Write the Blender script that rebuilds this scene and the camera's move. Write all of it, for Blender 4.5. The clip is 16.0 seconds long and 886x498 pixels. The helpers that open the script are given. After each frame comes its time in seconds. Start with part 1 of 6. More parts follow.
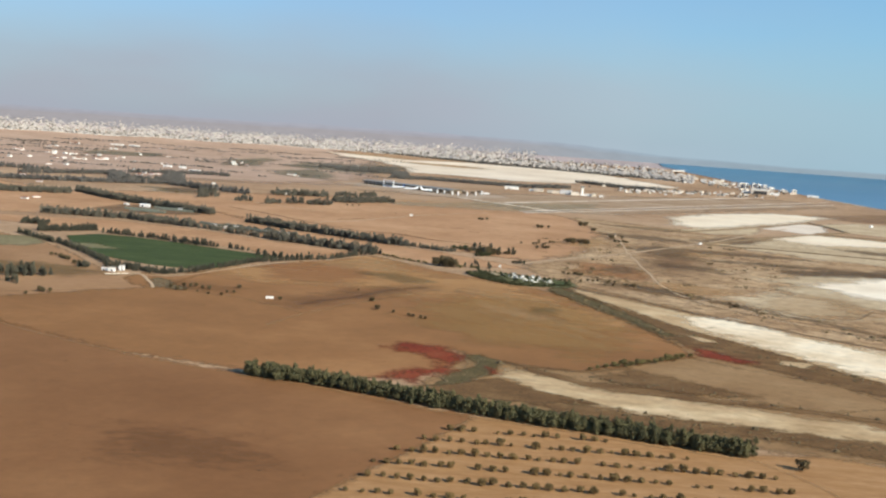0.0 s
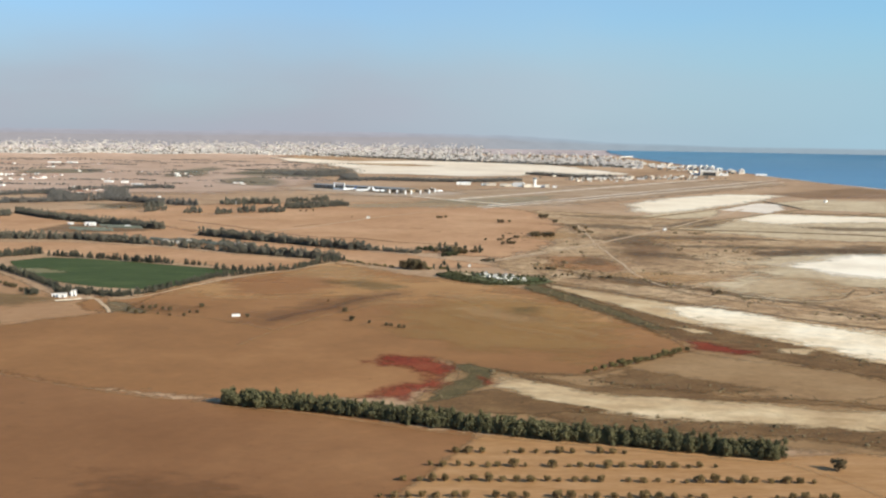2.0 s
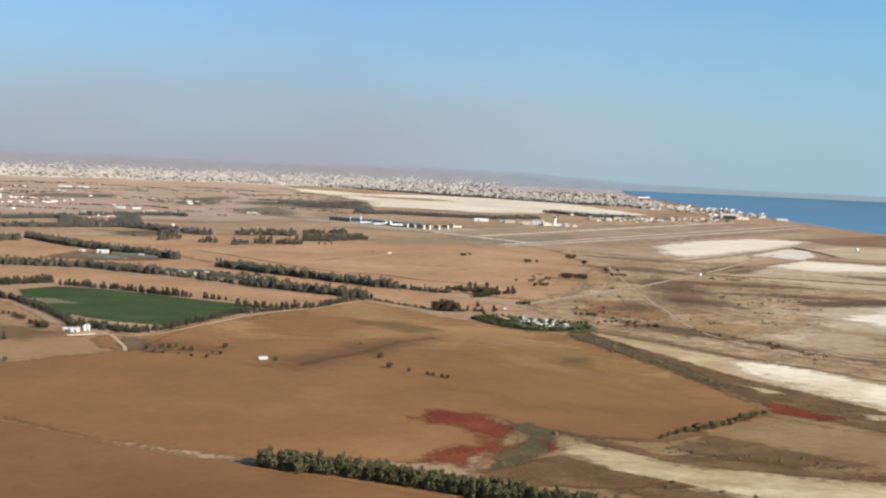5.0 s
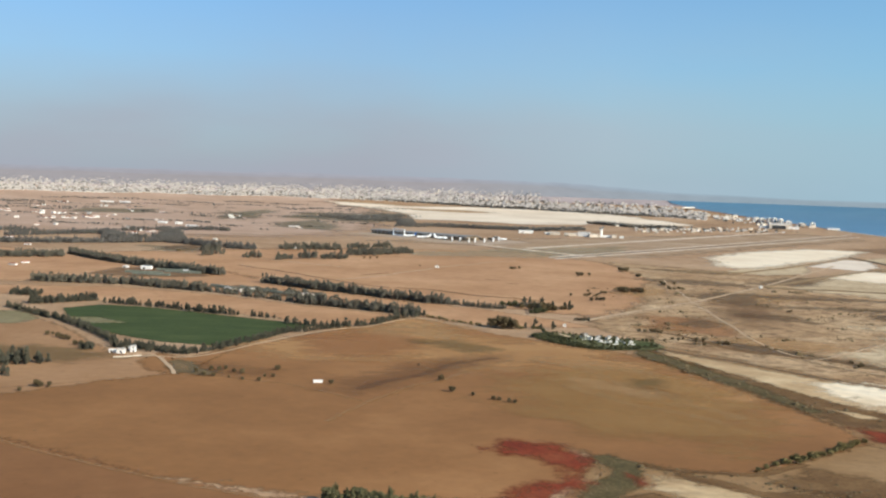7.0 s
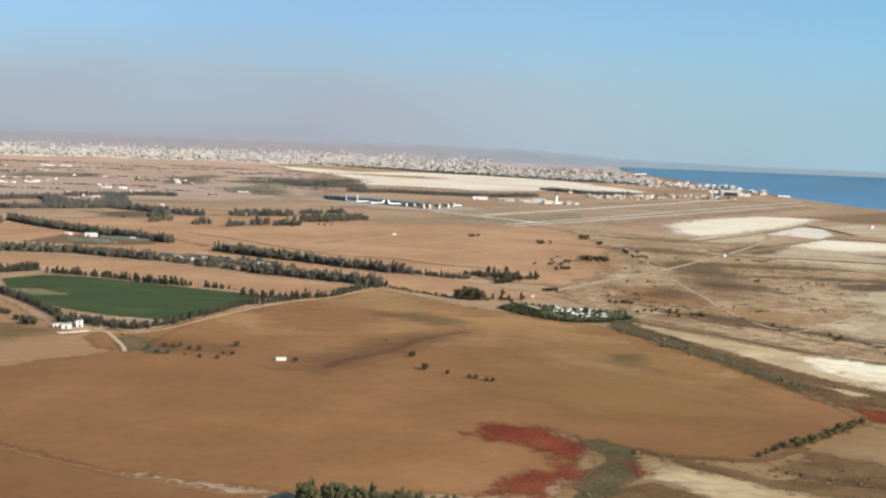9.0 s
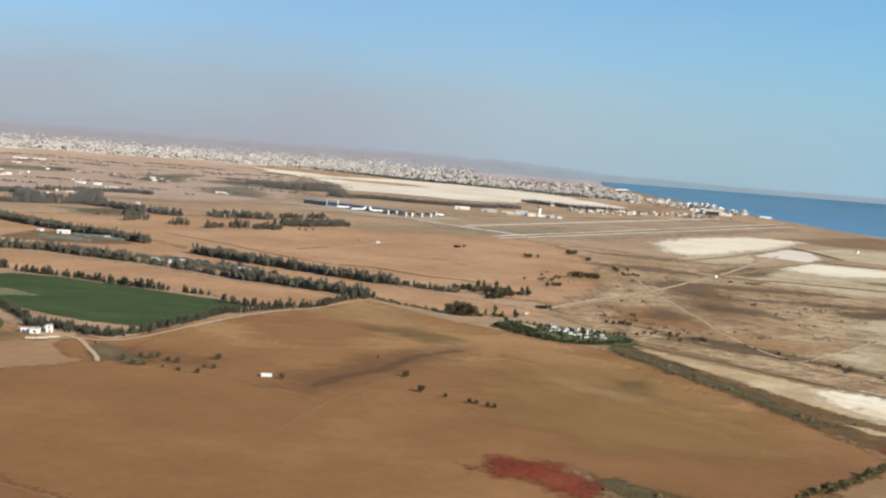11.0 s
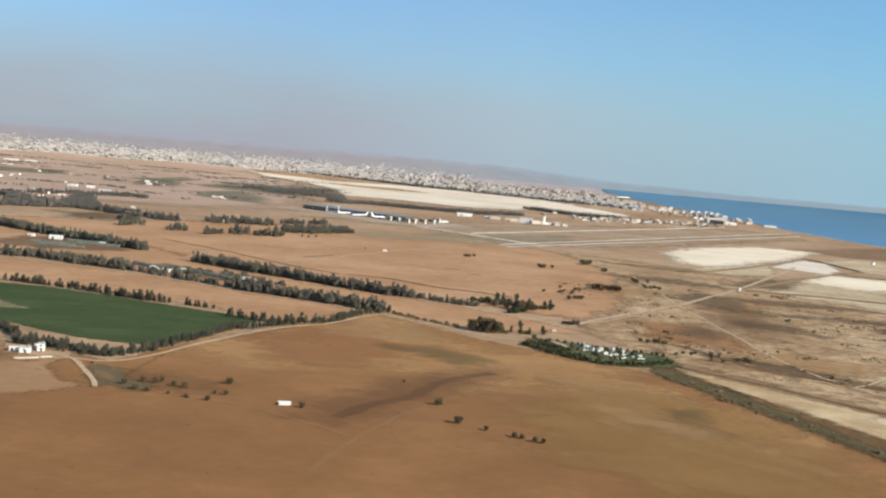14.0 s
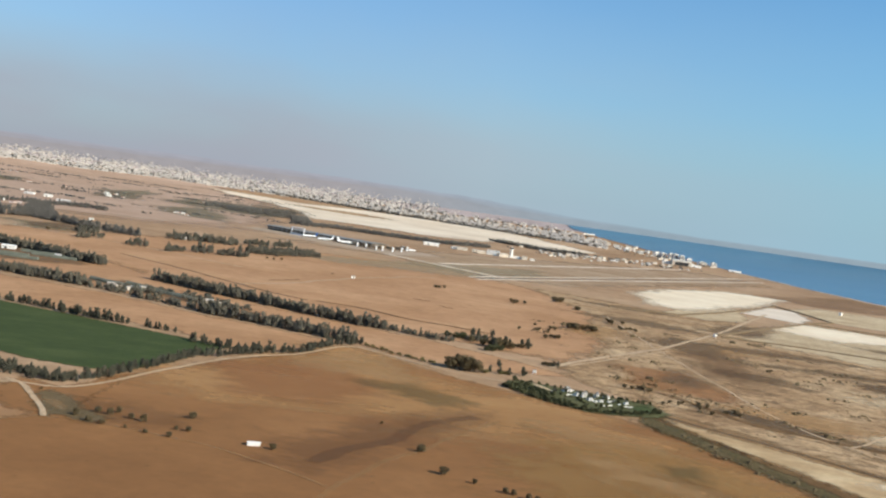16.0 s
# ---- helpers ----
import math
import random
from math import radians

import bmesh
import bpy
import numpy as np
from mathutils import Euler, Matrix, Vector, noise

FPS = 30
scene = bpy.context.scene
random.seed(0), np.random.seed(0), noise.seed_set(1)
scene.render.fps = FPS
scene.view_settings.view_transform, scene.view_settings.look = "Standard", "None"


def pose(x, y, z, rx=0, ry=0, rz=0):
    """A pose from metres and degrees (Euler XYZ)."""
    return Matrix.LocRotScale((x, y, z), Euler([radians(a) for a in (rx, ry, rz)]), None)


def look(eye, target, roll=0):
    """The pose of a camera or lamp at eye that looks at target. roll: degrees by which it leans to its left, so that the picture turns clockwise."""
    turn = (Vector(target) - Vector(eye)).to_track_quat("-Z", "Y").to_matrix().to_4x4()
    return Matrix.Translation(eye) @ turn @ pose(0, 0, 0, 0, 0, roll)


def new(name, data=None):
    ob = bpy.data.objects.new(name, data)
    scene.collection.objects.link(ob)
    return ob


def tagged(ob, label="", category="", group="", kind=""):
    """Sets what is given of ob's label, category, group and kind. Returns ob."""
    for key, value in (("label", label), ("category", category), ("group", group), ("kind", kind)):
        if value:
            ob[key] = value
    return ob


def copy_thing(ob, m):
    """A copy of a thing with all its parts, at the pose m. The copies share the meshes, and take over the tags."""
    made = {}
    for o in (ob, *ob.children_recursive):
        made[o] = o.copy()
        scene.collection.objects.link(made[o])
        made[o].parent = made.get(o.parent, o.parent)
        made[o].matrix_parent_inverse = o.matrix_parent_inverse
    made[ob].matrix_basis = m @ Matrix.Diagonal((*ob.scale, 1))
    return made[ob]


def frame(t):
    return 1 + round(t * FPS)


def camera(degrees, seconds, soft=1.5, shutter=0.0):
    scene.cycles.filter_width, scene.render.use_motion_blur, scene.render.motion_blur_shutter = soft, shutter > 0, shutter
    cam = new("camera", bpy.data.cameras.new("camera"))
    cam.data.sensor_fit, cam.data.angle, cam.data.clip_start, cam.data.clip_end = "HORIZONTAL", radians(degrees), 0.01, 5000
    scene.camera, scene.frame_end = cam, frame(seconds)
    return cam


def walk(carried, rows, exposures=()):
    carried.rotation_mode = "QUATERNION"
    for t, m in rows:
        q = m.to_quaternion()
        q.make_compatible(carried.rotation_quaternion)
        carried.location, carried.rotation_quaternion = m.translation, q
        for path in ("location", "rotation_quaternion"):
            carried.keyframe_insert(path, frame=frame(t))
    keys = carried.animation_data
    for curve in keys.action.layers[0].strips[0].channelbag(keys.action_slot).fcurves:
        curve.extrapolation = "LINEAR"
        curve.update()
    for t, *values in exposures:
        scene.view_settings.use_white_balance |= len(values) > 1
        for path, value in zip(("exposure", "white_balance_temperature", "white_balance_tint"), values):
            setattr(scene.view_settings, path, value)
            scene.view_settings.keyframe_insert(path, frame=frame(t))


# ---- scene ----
cam = camera(46.88, 16.0, soft=2.25)
# seconds, eye, target, roll: a light aircraft descending over the plain
PATH = [
    (0, (-0.0, 0.0, 165.0), (-3.37, 99.30, 153.70), 3.85),
    (0.5, (-6.5, 12.0, 164.5), (-9.11, 111.54, 155.19), 3.13),
    (1, (-12.9, 24.0, 164.0), (-14.54, 123.51, 154.46), 1.61),
    (1.5, (-19.1, 35.9, 163.6), (-21.42, 135.19, 151.62), 0.17),
    (2, (-25.2, 47.9, 163.2), (-23.42, 147.20, 151.88), 0.71),
    (2.5, (-31.1, 59.7, 162.7), (-28.66, 158.94, 150.28), 0.54),
    (3, (-36.9, 71.6, 162.3), (-34.62, 171.19, 153.37), 2.93),
    (3.5, (-42.6, 83.5, 162.0), (-38.95, 183.23, 155.84), 3.89),
    (4, (-48.2, 95.3, 161.6), (-46.34, 195.07, 154.62), 2.98),
    (4.2, (-50.4, 100.1, 161.4), (-49.64, 199.72, 153.26), 2.25),
    (6.3, (-72.4, 149.7, 159.9), (-70.50, 249.49, 153.38), 2.70),
    (6.5, (-74.4, 154.5, 159.8), (-74.24, 254.26, 153.48), 2.41),
    (7, (-79.3, 166.3, 159.4), (-81.74, 266.02, 152.48), 1.79),
    (7.5, (-84.2, 178.1, 159.1), (-85.81, 277.84, 151.63), 1.22),
    (8, (-89.0, 190.0, 158.7), (-88.87, 289.56, 149.52), 0.56),
    (8.5, (-93.7, 201.8, 158.3), (-91.94, 301.38, 148.86), 0.05),
    (9, (-98.3, 213.7, 157.9), (-95.46, 313.18, 147.80), 2.13),
    (9.2, (-100.1, 218.5, 157.7), (-97.38, 318.00, 148.22), 2.29),
    (11.3, (-118.8, 268.7, 155.8), (-112.77, 368.14, 146.76), 4.98),
    (11.5, (-120.5, 273.6, 155.6), (-115.01, 372.99, 146.61), 5.84),
    (12, (-124.8, 285.6, 155.1), (-119.85, 385.09, 146.05), 6.40),
    (12.5, (-129.1, 297.7, 154.5), (-122.22, 396.98, 144.42), 5.71),
    (13, (-133.3, 309.9, 153.9), (-125.22, 409.06, 144.00), 4.73),
    (13.5, (-137.5, 322.1, 153.3), (-129.14, 421.33, 144.38), 6.67),
    (14, (-141.7, 334.3, 152.6), (-135.53, 433.77, 144.06), 4.84),
    (14.5, (-145.8, 346.6, 151.9), (-136.78, 445.95, 144.50), 3.34),
    (15, (-150.0, 359.0, 151.2), (-142.74, 458.54, 144.88), 4.54),
    (15.5, (-154.1, 371.4, 150.4), (-144.53, 470.62, 142.08), 8.44),
    (16, (-158.2, 383.9, 149.5), (-148.30, 483.27, 144.17), 7.87),
]
walk(cam, [(t, look(eye, target, roll)) for t, eye, target, roll in PATH],
     exposures=[(0.0, 0.43), (1.5, 0.47), (2.5, 0.51), (3.5, 0.42), (7.5, 0.39), (8.5, 0.45), (9.2, 0.45), (11.3, 0.40), (12.5, 0.43), (14.0, 0.41), (16.0, 0.36)])

# ---------------------------------------------------------------- light
SUN_EL, SUN_AZ = 29.0, 121.0          # degrees up; degrees clockwise from +y
world = bpy.data.worlds.new("world")
scene.world = world
world.use_nodes = True
wn = world.node_tree
sky = wn.nodes.new("ShaderNodeTexSky")
sky.sky_type, sky.sun_disc = 'NISHITA', False
sky.sun_elevation, sky.sun_rotation = radians(SUN_EL), radians(SUN_AZ)
sky.altitude, sky.air_density, sky.dust_density, sky.ozone_density = 150, 0.95, 0.95, 2.2
hue = wn.nodes.new("ShaderNodeMix")          # sea air: a bluer cast all over the sky
hue.data_type, hue.blend_type = 'RGBA', 'MULTIPLY'
hue.inputs[0].default_value, hue.inputs[7].default_value = 1.0, (0.52, 1.0, 1.29, 1)
wn.links.new(sky.outputs["Color"], hue.inputs[6])
veil = wn.nodes.new("ShaderNodeMix")         # summer haze: thick along the horizon, thinner overhead, greyer over the land in the west
veil.data_type = 'RGBA'
heaven, axes = wn.nodes.new("ShaderNodeTexCoord"), wn.nodes.new("ShaderNodeSeparateXYZ")
wn.links.new(heaven.outputs["Generated"], axes.inputs[0])
haze, land = wn.nodes.new("ShaderNodeValToRGB"), wn.nodes.new("ShaderNodeValToRGB")
haze.color_ramp.elements[0].position, haze.color_ramp.elements[0].color = 0.0, (0.94, 0.94, 0.94, 1)
haze.color_ramp.elements[1].position, haze.color_ramp.elements[1].color = 1.0, (0.12, 0.12, 0.12, 1)
for at, thick in ((0.05, 0.86), (0.11, 0.52), (0.22, 0.2)):
    haze.color_ramp.elements.new(at).color = (thick, thick, thick, 1)
wn.links.new(axes.outputs["Z"], haze.inputs["Fac"])
smoke, lay, uneven = wn.nodes.new("ShaderNodeTexNoise"), wn.nodes.new("ShaderNodeMapping"), wn.nodes.new("ShaderNodeMapRange")      # drifting smoke, in flat layers
lay.inputs["Scale"].default_value = (1.0, 1.0, 3.0)
smoke.inputs["Scale"].default_value, smoke.inputs["Detail"].default_value = 5.0, 4.0
uneven.inputs["From Min"].default_value, uneven.inputs["From Max"].default_value = 0.3, 0.7
uneven.inputs["To Min"].default_value, uneven.inputs["To Max"].default_value = 0.90, 1.07
wn.links.new(heaven.outputs["Generated"], lay.inputs["Vector"])
wn.links.new(lay.outputs["Vector"], smoke.inputs["Vector"])
wn.links.new(smoke.outputs["Fac"], uneven.inputs["Value"])
thick_air = wn.nodes.new("ShaderNodeMath")
thick_air.operation, thick_air.use_clamp = 'MULTIPLY', True
wn.links.new(haze.outputs["Color"], thick_air.inputs[0])
wn.links.new(uneven.outputs["Result"], thick_air.inputs[1])
wn.links.new(thick_air.outputs[0], veil.inputs[0])
east = wn.nodes.new("ShaderNodeMapRange")
east.inputs["From Min"].default_value, east.inputs["From Max"].default_value = -0.10, 0.45
wn.links.new(axes.outputs["X"], east.inputs["Value"])
land.color_ramp.elements.new(0.42).color = (0.312, 0.380, 0.440, 1)
land.color_ramp.elements[0].color, land.color_ramp.elements[2].color = (0.298, 0.312, 0.365, 1), (0.258, 0.400, 0.486, 1)
wn.links.new(east.outputs["Result"], land.inputs["Fac"])
glow = wn.nodes.new("ShaderNodeVectorMath")
glow.operation = 'SCALE'
glow.inputs["Scale"].default_value = 10.0
wn.links.new(land.outputs["Color"], glow.inputs[0])
wn.links.new(glow.outputs[0], veil.inputs[7])
wn.links.new(hue.outputs[2], veil.inputs[6])
wn.links.new(veil.outputs[2], wn.nodes["Background"].inputs["Color"])
wn.nodes["Background"].inputs["Strength"].default_value = 0.102
sun = new("sun", bpy.data.lights.new("sun", 'SUN'))
sun.data.energy, sun.data.angle, sun.data.color = 4.8, radians(0.53), (1.0, 0.915, 0.775)
sd = Vector((math.sin(radians(SUN_AZ)) * math.cos(radians(SUN_EL)), math.cos(radians(SUN_AZ)) * math.cos(radians(SUN_EL)), math.sin(radians(SUN_EL))))
sun.matrix_world = look(sd * 400, (0, 0, 0))

# ---------------------------------------------------------------- distance
# The lens reaches 5 km. Past 3.3 km the plain is drawn in towards the eye and shrinks with it.
EYE = np.array((-80.0, 180.0, 159.0))
REACH, ROOM = 3300.0, 1400.0


def drawn_in(xyz):
    """Places (n x 3) on the true plain to places in the scene, and the size that things have there."""
    v = np.asarray(xyz, float).reshape(-1, 3) - EYE
    d = np.maximum(np.hypot(v[:, 0], v[:, 1]), 1e-6)
    s = np.where(d > REACH, (REACH + ROOM * (1 - np.exp(-(d - REACH) / ROOM))) / d, 1.0)
    return EYE + v * s[:, None], s


def spot(x, y, turn=0.0, size=1.0, z=0.0):
    """The pose on the ground at a true place."""
    p, s = drawn_in([(x, y, z)])
    return pose(*p[0], 0, 0, turn) @ Matrix.Scale(float(s[0]) * size, 4)


# ---------------------------------------------------------------- materials
def node_mat(name):
    m = bpy.data.materials.new(name)
    m.use_nodes = True
    n = m.node_tree.nodes
    return m, n, m.node_tree.links, n["Principled BSDF"]


def noise_node(n, l, scale, detail=4, rough=0.6, stretch=(1, 1, 1), turn=0, source="Position"):
    g = n.new("ShaderNodeNewGeometry") if source == "Position" else n.new("ShaderNodeTexCoord")
    mp = n.new("ShaderNodeMapping")
    mp.inputs["Rotation"].default_value = (0, 0, radians(turn))
    mp.inputs["Scale"].default_value = stretch
    t = n.new("ShaderNodeTexNoise")
    t.inputs["Scale"].default_value, t.inputs["Detail"].default_value, t.inputs["Roughness"].default_value = scale, detail, rough
    l.new(g.outputs[source], mp.inputs["Vector"])
    l.new(mp.outputs["Vector"], t.inputs["Vector"])
    return t.outputs["Fac"]


def ramp_node(n, l, fac, stops):
    r = n.new("ShaderNodeValToRGB")
    e = r.color_ramp.elements
    while len(e) < len(stops):
        e.new(0.5)
    for el, (p, c) in zip(e, stops):
        el.position, el.color = p, (*c, 1)
    l.new(fac, r.inputs["Fac"])
    return r.outputs["Color"]


def mix_node(n, l, a, b, fac, mode='MIX'):
    m = n.new("ShaderNodeMix")
    m.data_type, m.blend_type = 'RGBA', mode
    for sock, v in ((m.inputs[0], fac), (m.inputs[6], a), (m.inputs[7], b)):
        if isinstance(v, (int, float)):
            sock.default_value = v
        elif isinstance(v, tuple):
            sock.default_value = (*v, 1)
        else:
            l.new(v, sock)
    return m.outputs[2]


def math_node(n, l, op, a, b):
    m = n.new("ShaderNodeMath")
    m.operation = op
    for sock, v in zip(m.inputs, (a, b)):
        if isinstance(v, (int, float)):
            sock.default_value = v
        else:
            l.new(v, sock)
    return m.outputs[0]


def soil(name, dark, mid, light, big=0.006, fine=0.15, stretch=(1, 1, 1), turn=0, rough=0.95, ragged=0.0, density=1.0, grain=0.28, patchy=0.0, sheen=0.0):
    """Earth, salt or crop: broad stains, streaks along the tillage and fine grain. With ragged, its outer rim breaks up into the ground below."""
    m, n, l, b = node_mat(name)
    broad = noise_node(n, l, big, 5, 0.62, stretch, turn)
    col = ramp_node(n, l, broad, [(0.3, dark), (0.5, mid), (0.7, light)])
    if patchy:                       # tufts and bare spots of middling size
        mid = noise_node(n, l, big * 5, 8, 0.72, stretch, turn + 9)
        spots = ramp_node(n, l, mid, [(0.46, (0, 0, 0)), (0.62, (patchy,) * 3)])
        col = mix_node(n, l, col, tuple(v * 0.72 for v in dark), spots)
        bare = ramp_node(n, l, noise_node(n, l, big * 9, 6, 0.7, stretch, turn - 15), [(0.56, (0, 0, 0)), (0.70, (patchy * 0.8,) * 3)])
        col = mix_node(n, l, col, tuple(min(0.85, v * 1.12) for v in light), bare)
        fleck = ramp_node(n, l, noise_node(n, l, big * 26, 5, 0.7, (1, stretch[1] * 1.5, 1), turn + 4), [(0.42, (1, 1, 1)), (0.66, (1 - 0.55 * patchy,) * 3)])
        col = mix_node(n, l, col, fleck, 1.0, 'MULTIPLY')
    small = noise_node(n, l, fine, 6, 0.7, stretch, turn)
    grey = ramp_node(n, l, small, [(0.3, (1 - grain,) * 3), (0.7, (1 + grain,) * 3)])
    col = mix_node(n, l, col, grey, 1.0, 'MULTIPLY')
    l.new(col, b.inputs["Base Color"])
    b.inputs["Roughness"].default_value = rough
    b.inputs["Specular IOR Level"].default_value = 0.15
    b.inputs["Sheen Weight"].default_value, b.inputs["Sheen Roughness"].default_value = sheen, 0.45      # dry stalks and dust; also brightens ground seen at a graze, in place of haze
    b.inputs["Sheen Tint"].default_value = (1.0, 0.60, 0.26, 1)
    bump = n.new("ShaderNodeBump")
    bump.inputs["Strength"].default_value, bump.inputs["Distance"].default_value = 0.5, 0.6
    l.new(small, bump.inputs["Height"])
    l.new(bump.outputs["Normal"], b.inputs["Normal"])
    if ragged:
        at = n.new("ShaderNodeAttribute")
        at.attribute_name = "cover"
        edge = math_node(n, l, 'SUBTRACT', noise_node(n, l, ragged, 8, 0.75, stretch, turn), 0.5)
        edge = math_node(n, l, 'MULTIPLY', edge, 2.4)
        cov = math_node(n, l, 'ADD', at.outputs["Fac"], edge)
        cov = ramp_node(n, l, cov, [(0.28, (0, 0, 0)), (0.72, (density,) * 3)])
        mix, clear = n.new("ShaderNodeMixShader"), n.new("ShaderNodeBsdfTransparent")
        l.new(cov, mix.inputs[0])
        l.new(clear.outputs[0], mix.inputs[1])
        l.new(b.outputs[0], mix.inputs[2])
        l.new(mix.outputs[0], n["Material Output"].inputs["Surface"])
    return m


def plain(name, color, rough=0.7, metal=0.0, vary=0.12, scale=0.5, spread=0.0, coord="Object"):
    """Paint, plaster, metal or leaf: a base colour with stains at two sizes; spread varies it from thing to thing."""
    m, n, l, b = node_mat(name)
    a = noise_node(n, l, scale, 4, 0.6, source=coord)
    c = noise_node(n, l, scale * 9, 3, 0.6, source=coord)
    both = math_node(n, l, 'ADD', math_node(n, l, 'MULTIPLY', a, 0.6), math_node(n, l, 'MULTIPLY', c, 0.4))
    col = ramp_node(n, l, both, [(0.32, tuple(v * (1 - vary) for v in color)), (0.68, tuple(min(1, v * (1 + vary)) for v in color))])
    if spread:
        oi = n.new("ShaderNodeObjectInfo")
        g = n.new("ShaderNodeNewGeometry")
        r = math_node(n, l, 'ADD', math_node(n, l, 'MULTIPLY', oi.outputs["Random"], 0.5), math_node(n, l, 'MULTIPLY', g.outputs["Random Per Island"], 0.5))
        tint = ramp_node(n, l, r, [(0.1, (1 - spread, 1 - spread, 1 - spread)), (0.9, (1 + spread, 1 + spread * 0.9, 1 + spread * 0.6))])
        col = mix_node(n, l, col, tint, 1.0, 'MULTIPLY')
    l.new(col, b.inputs["Base Color"])
    b.inputs["Roughness"].default_value, b.inputs["Metallic"].default_value = rough, metal
    b.inputs["Specular IOR Level"].default_value = 0.2 if rough > 0.3 else 0.5
    return m


GROUND = soil("dry_plain", (0.30, 0.180, 0.094), (0.39, 0.245, 0.135), (0.475, 0.32, 0.19), 0.0035, 0.05, (1, 1.2, 1), 12, patchy=0.3, grain=0.2)
# far ground, with the haze greyed into its base colour
FAR_PLAIN = soil("far_hazed_plain", (0.29, 0.245, 0.235), (0.325, 0.275, 0.265), (0.36, 0.305, 0.295), 0.002, 0.01, (1, 2.2, 1), 12, grain=0.12)
FIELD = soil("ploughed_field", (0.168, 0.073, 0.025), (0.226, 0.102, 0.036), (0.31, 0.150, 0.058), 0.0055, 0.10, (1, 1.05, 1), 18, ragged=0.12, grain=0.08, patchy=0.10, sheen=0.07)
FIELD_NEAR = soil("stubble_field", (0.150, 0.062, 0.022), (0.192, 0.084, 0.032), (0.25, 0.118, 0.047), 0.006, 0.10, (1, 1.05, 1), -28, ragged=0.12, grain=0.08, patchy=0.08, sheen=0.07)
FIELD_ORANGE = soil("red_earth_field", (0.35, 0.184, 0.084), (0.43, 0.237, 0.117), (0.51, 0.300, 0.156), 0.006, 0.06, (1, 1.1, 1), 8, ragged=0.03, grain=0.12, patchy=0.22)
ORCHARD = soil("orchard_soil", (0.275, 0.138, 0.052), (0.335, 0.178, 0.072), (0.39, 0.218, 0.098), 0.03, 0.12, (1, 5, 1), 0, ragged=0.15, grain=0.14, sheen=0.03)
STRAW = soil("straw_soil", (0.40, 0.225, 0.092), (0.46, 0.268, 0.118), (0.52, 0.316, 0.146), 0.012, 0.12, (1, 3, 1), 20, ragged=0.025, density=0.5, grain=0.16)
HAZED_CREST = soil("hazed_crest_soil", (0.37, 0.190, 0.072), (0.43, 0.230, 0.092), (0.50, 0.278, 0.116), 0.008, 0.10, (1, 1.8, 1), 18, ragged=0.008, density=0.6, grain=0.10, sheen=0.07)
DARK_SOIL = soil("darker_soil", (0.135, 0.066, 0.030), (0.16, 0.080, 0.037), (0.19, 0.098, 0.046), 0.02, 0.12, (1, 2, 1), 35, ragged=0.06, density=0.28, grain=0.16)
SWALE = soil("shaded_swale_soil", (0.120, 0.060, 0.031), (0.145, 0.074, 0.039), (0.18, 0.094, 0.050), 0.03, 0.12, (1, 2, 1), 35, ragged=0.03, density=0.3, grain=0.16)
STREAK = soil("faint_straw", (0.40, 0.225, 0.092), (0.45, 0.262, 0.115), (0.51, 0.31, 0.143), 0.02, 0.12, (1, 3, 1), 20, ragged=0.05, density=0.2, grain=0.16)
YELLOWED = soil("yellowed_stubble", (0.265, 0.140, 0.044), (0.31, 0.168, 0.056), (0.355, 0.198, 0.070), 0.012, 0.12, (1, 2, 1), 18, ragged=0.012, density=0.55, grain=0.12, sheen=0.07)
RUSTY = soil("rusty_soil", (0.27, 0.110, 0.042), (0.31, 0.132, 0.052), (0.36, 0.160, 0.066), 0.012, 0.12, (1, 2, 1), 18, ragged=0.012, density=0.5, grain=0.12, sheen=0.07)
OLIVE = soil("weedy_soil", (0.13, 0.092, 0.036), (0.16, 0.112, 0.046), (0.19, 0.132, 0.058), 0.02, 0.12, (1, 2, 1), 35, ragged=0.03, density=0.45, grain=0.2)
OLIVE_DARK = soil("damp_weeds", (0.12, 0.088, 0.044), (0.155, 0.114, 0.058), (0.20, 0.145, 0.076), 0.05, 0.3, ragged=0.08, density=0.75, grain=0.3)
SCRUB = soil("grey_scrub", (0.115, 0.061, 0.024), (0.168, 0.091, 0.036), (0.250, 0.145, 0.062), 0.04, 0.4, (1, 1.6, 1), 20, ragged=0.06, density=0.88, grain=0.4, patchy=0.15)
SCRUB_GREEN = soil("green_scrub", (0.078, 0.062, 0.024), (0.122, 0.092, 0.038), (0.185, 0.132, 0.060), 0.05, 0.4, ragged=0.06, density=0.85, grain=0.5, patchy=0.3)
TRACK_FAINT = soil("worn_track", (0.36, 0.200, 0.085), (0.41, 0.235, 0.105), (0.46, 0.275, 0.13), 0.02, 0.3, ragged=0.10, density=0.32)
GARDEN = soil("irrigated_garden", (0.065, 0.068, 0.026), (0.095, 0.095, 0.038), (0.14, 0.128, 0.056), 0.06, 0.4, ragged=0.14, density=0.96, grain=0.5)
FAR_CROP = soil("dusty_crop", (0.16, 0.142, 0.085), (0.20, 0.172, 0.105), (0.245, 0.205, 0.13), 0.008, 0.06, (1, 3, 1), 6, ragged=0.008, density=0.6, grain=0.2)
DITCH = soil("ditch_scrub", (0.12, 0.075, 0.04), (0.165, 0.105, 0.058), (0.22, 0.145, 0.08), 0.05, 0.4, ragged=0.05, density=0.55, grain=0.4)
HEATH = soil("heath", (0.27, 0.155, 0.074), (0.455, 0.29, 0.148), (0.61, 0.435, 0.25), 0.009, 0.07, (1, 1.15, 1), 4, ragged=0.02, grain=0.40, patchy=0.8)
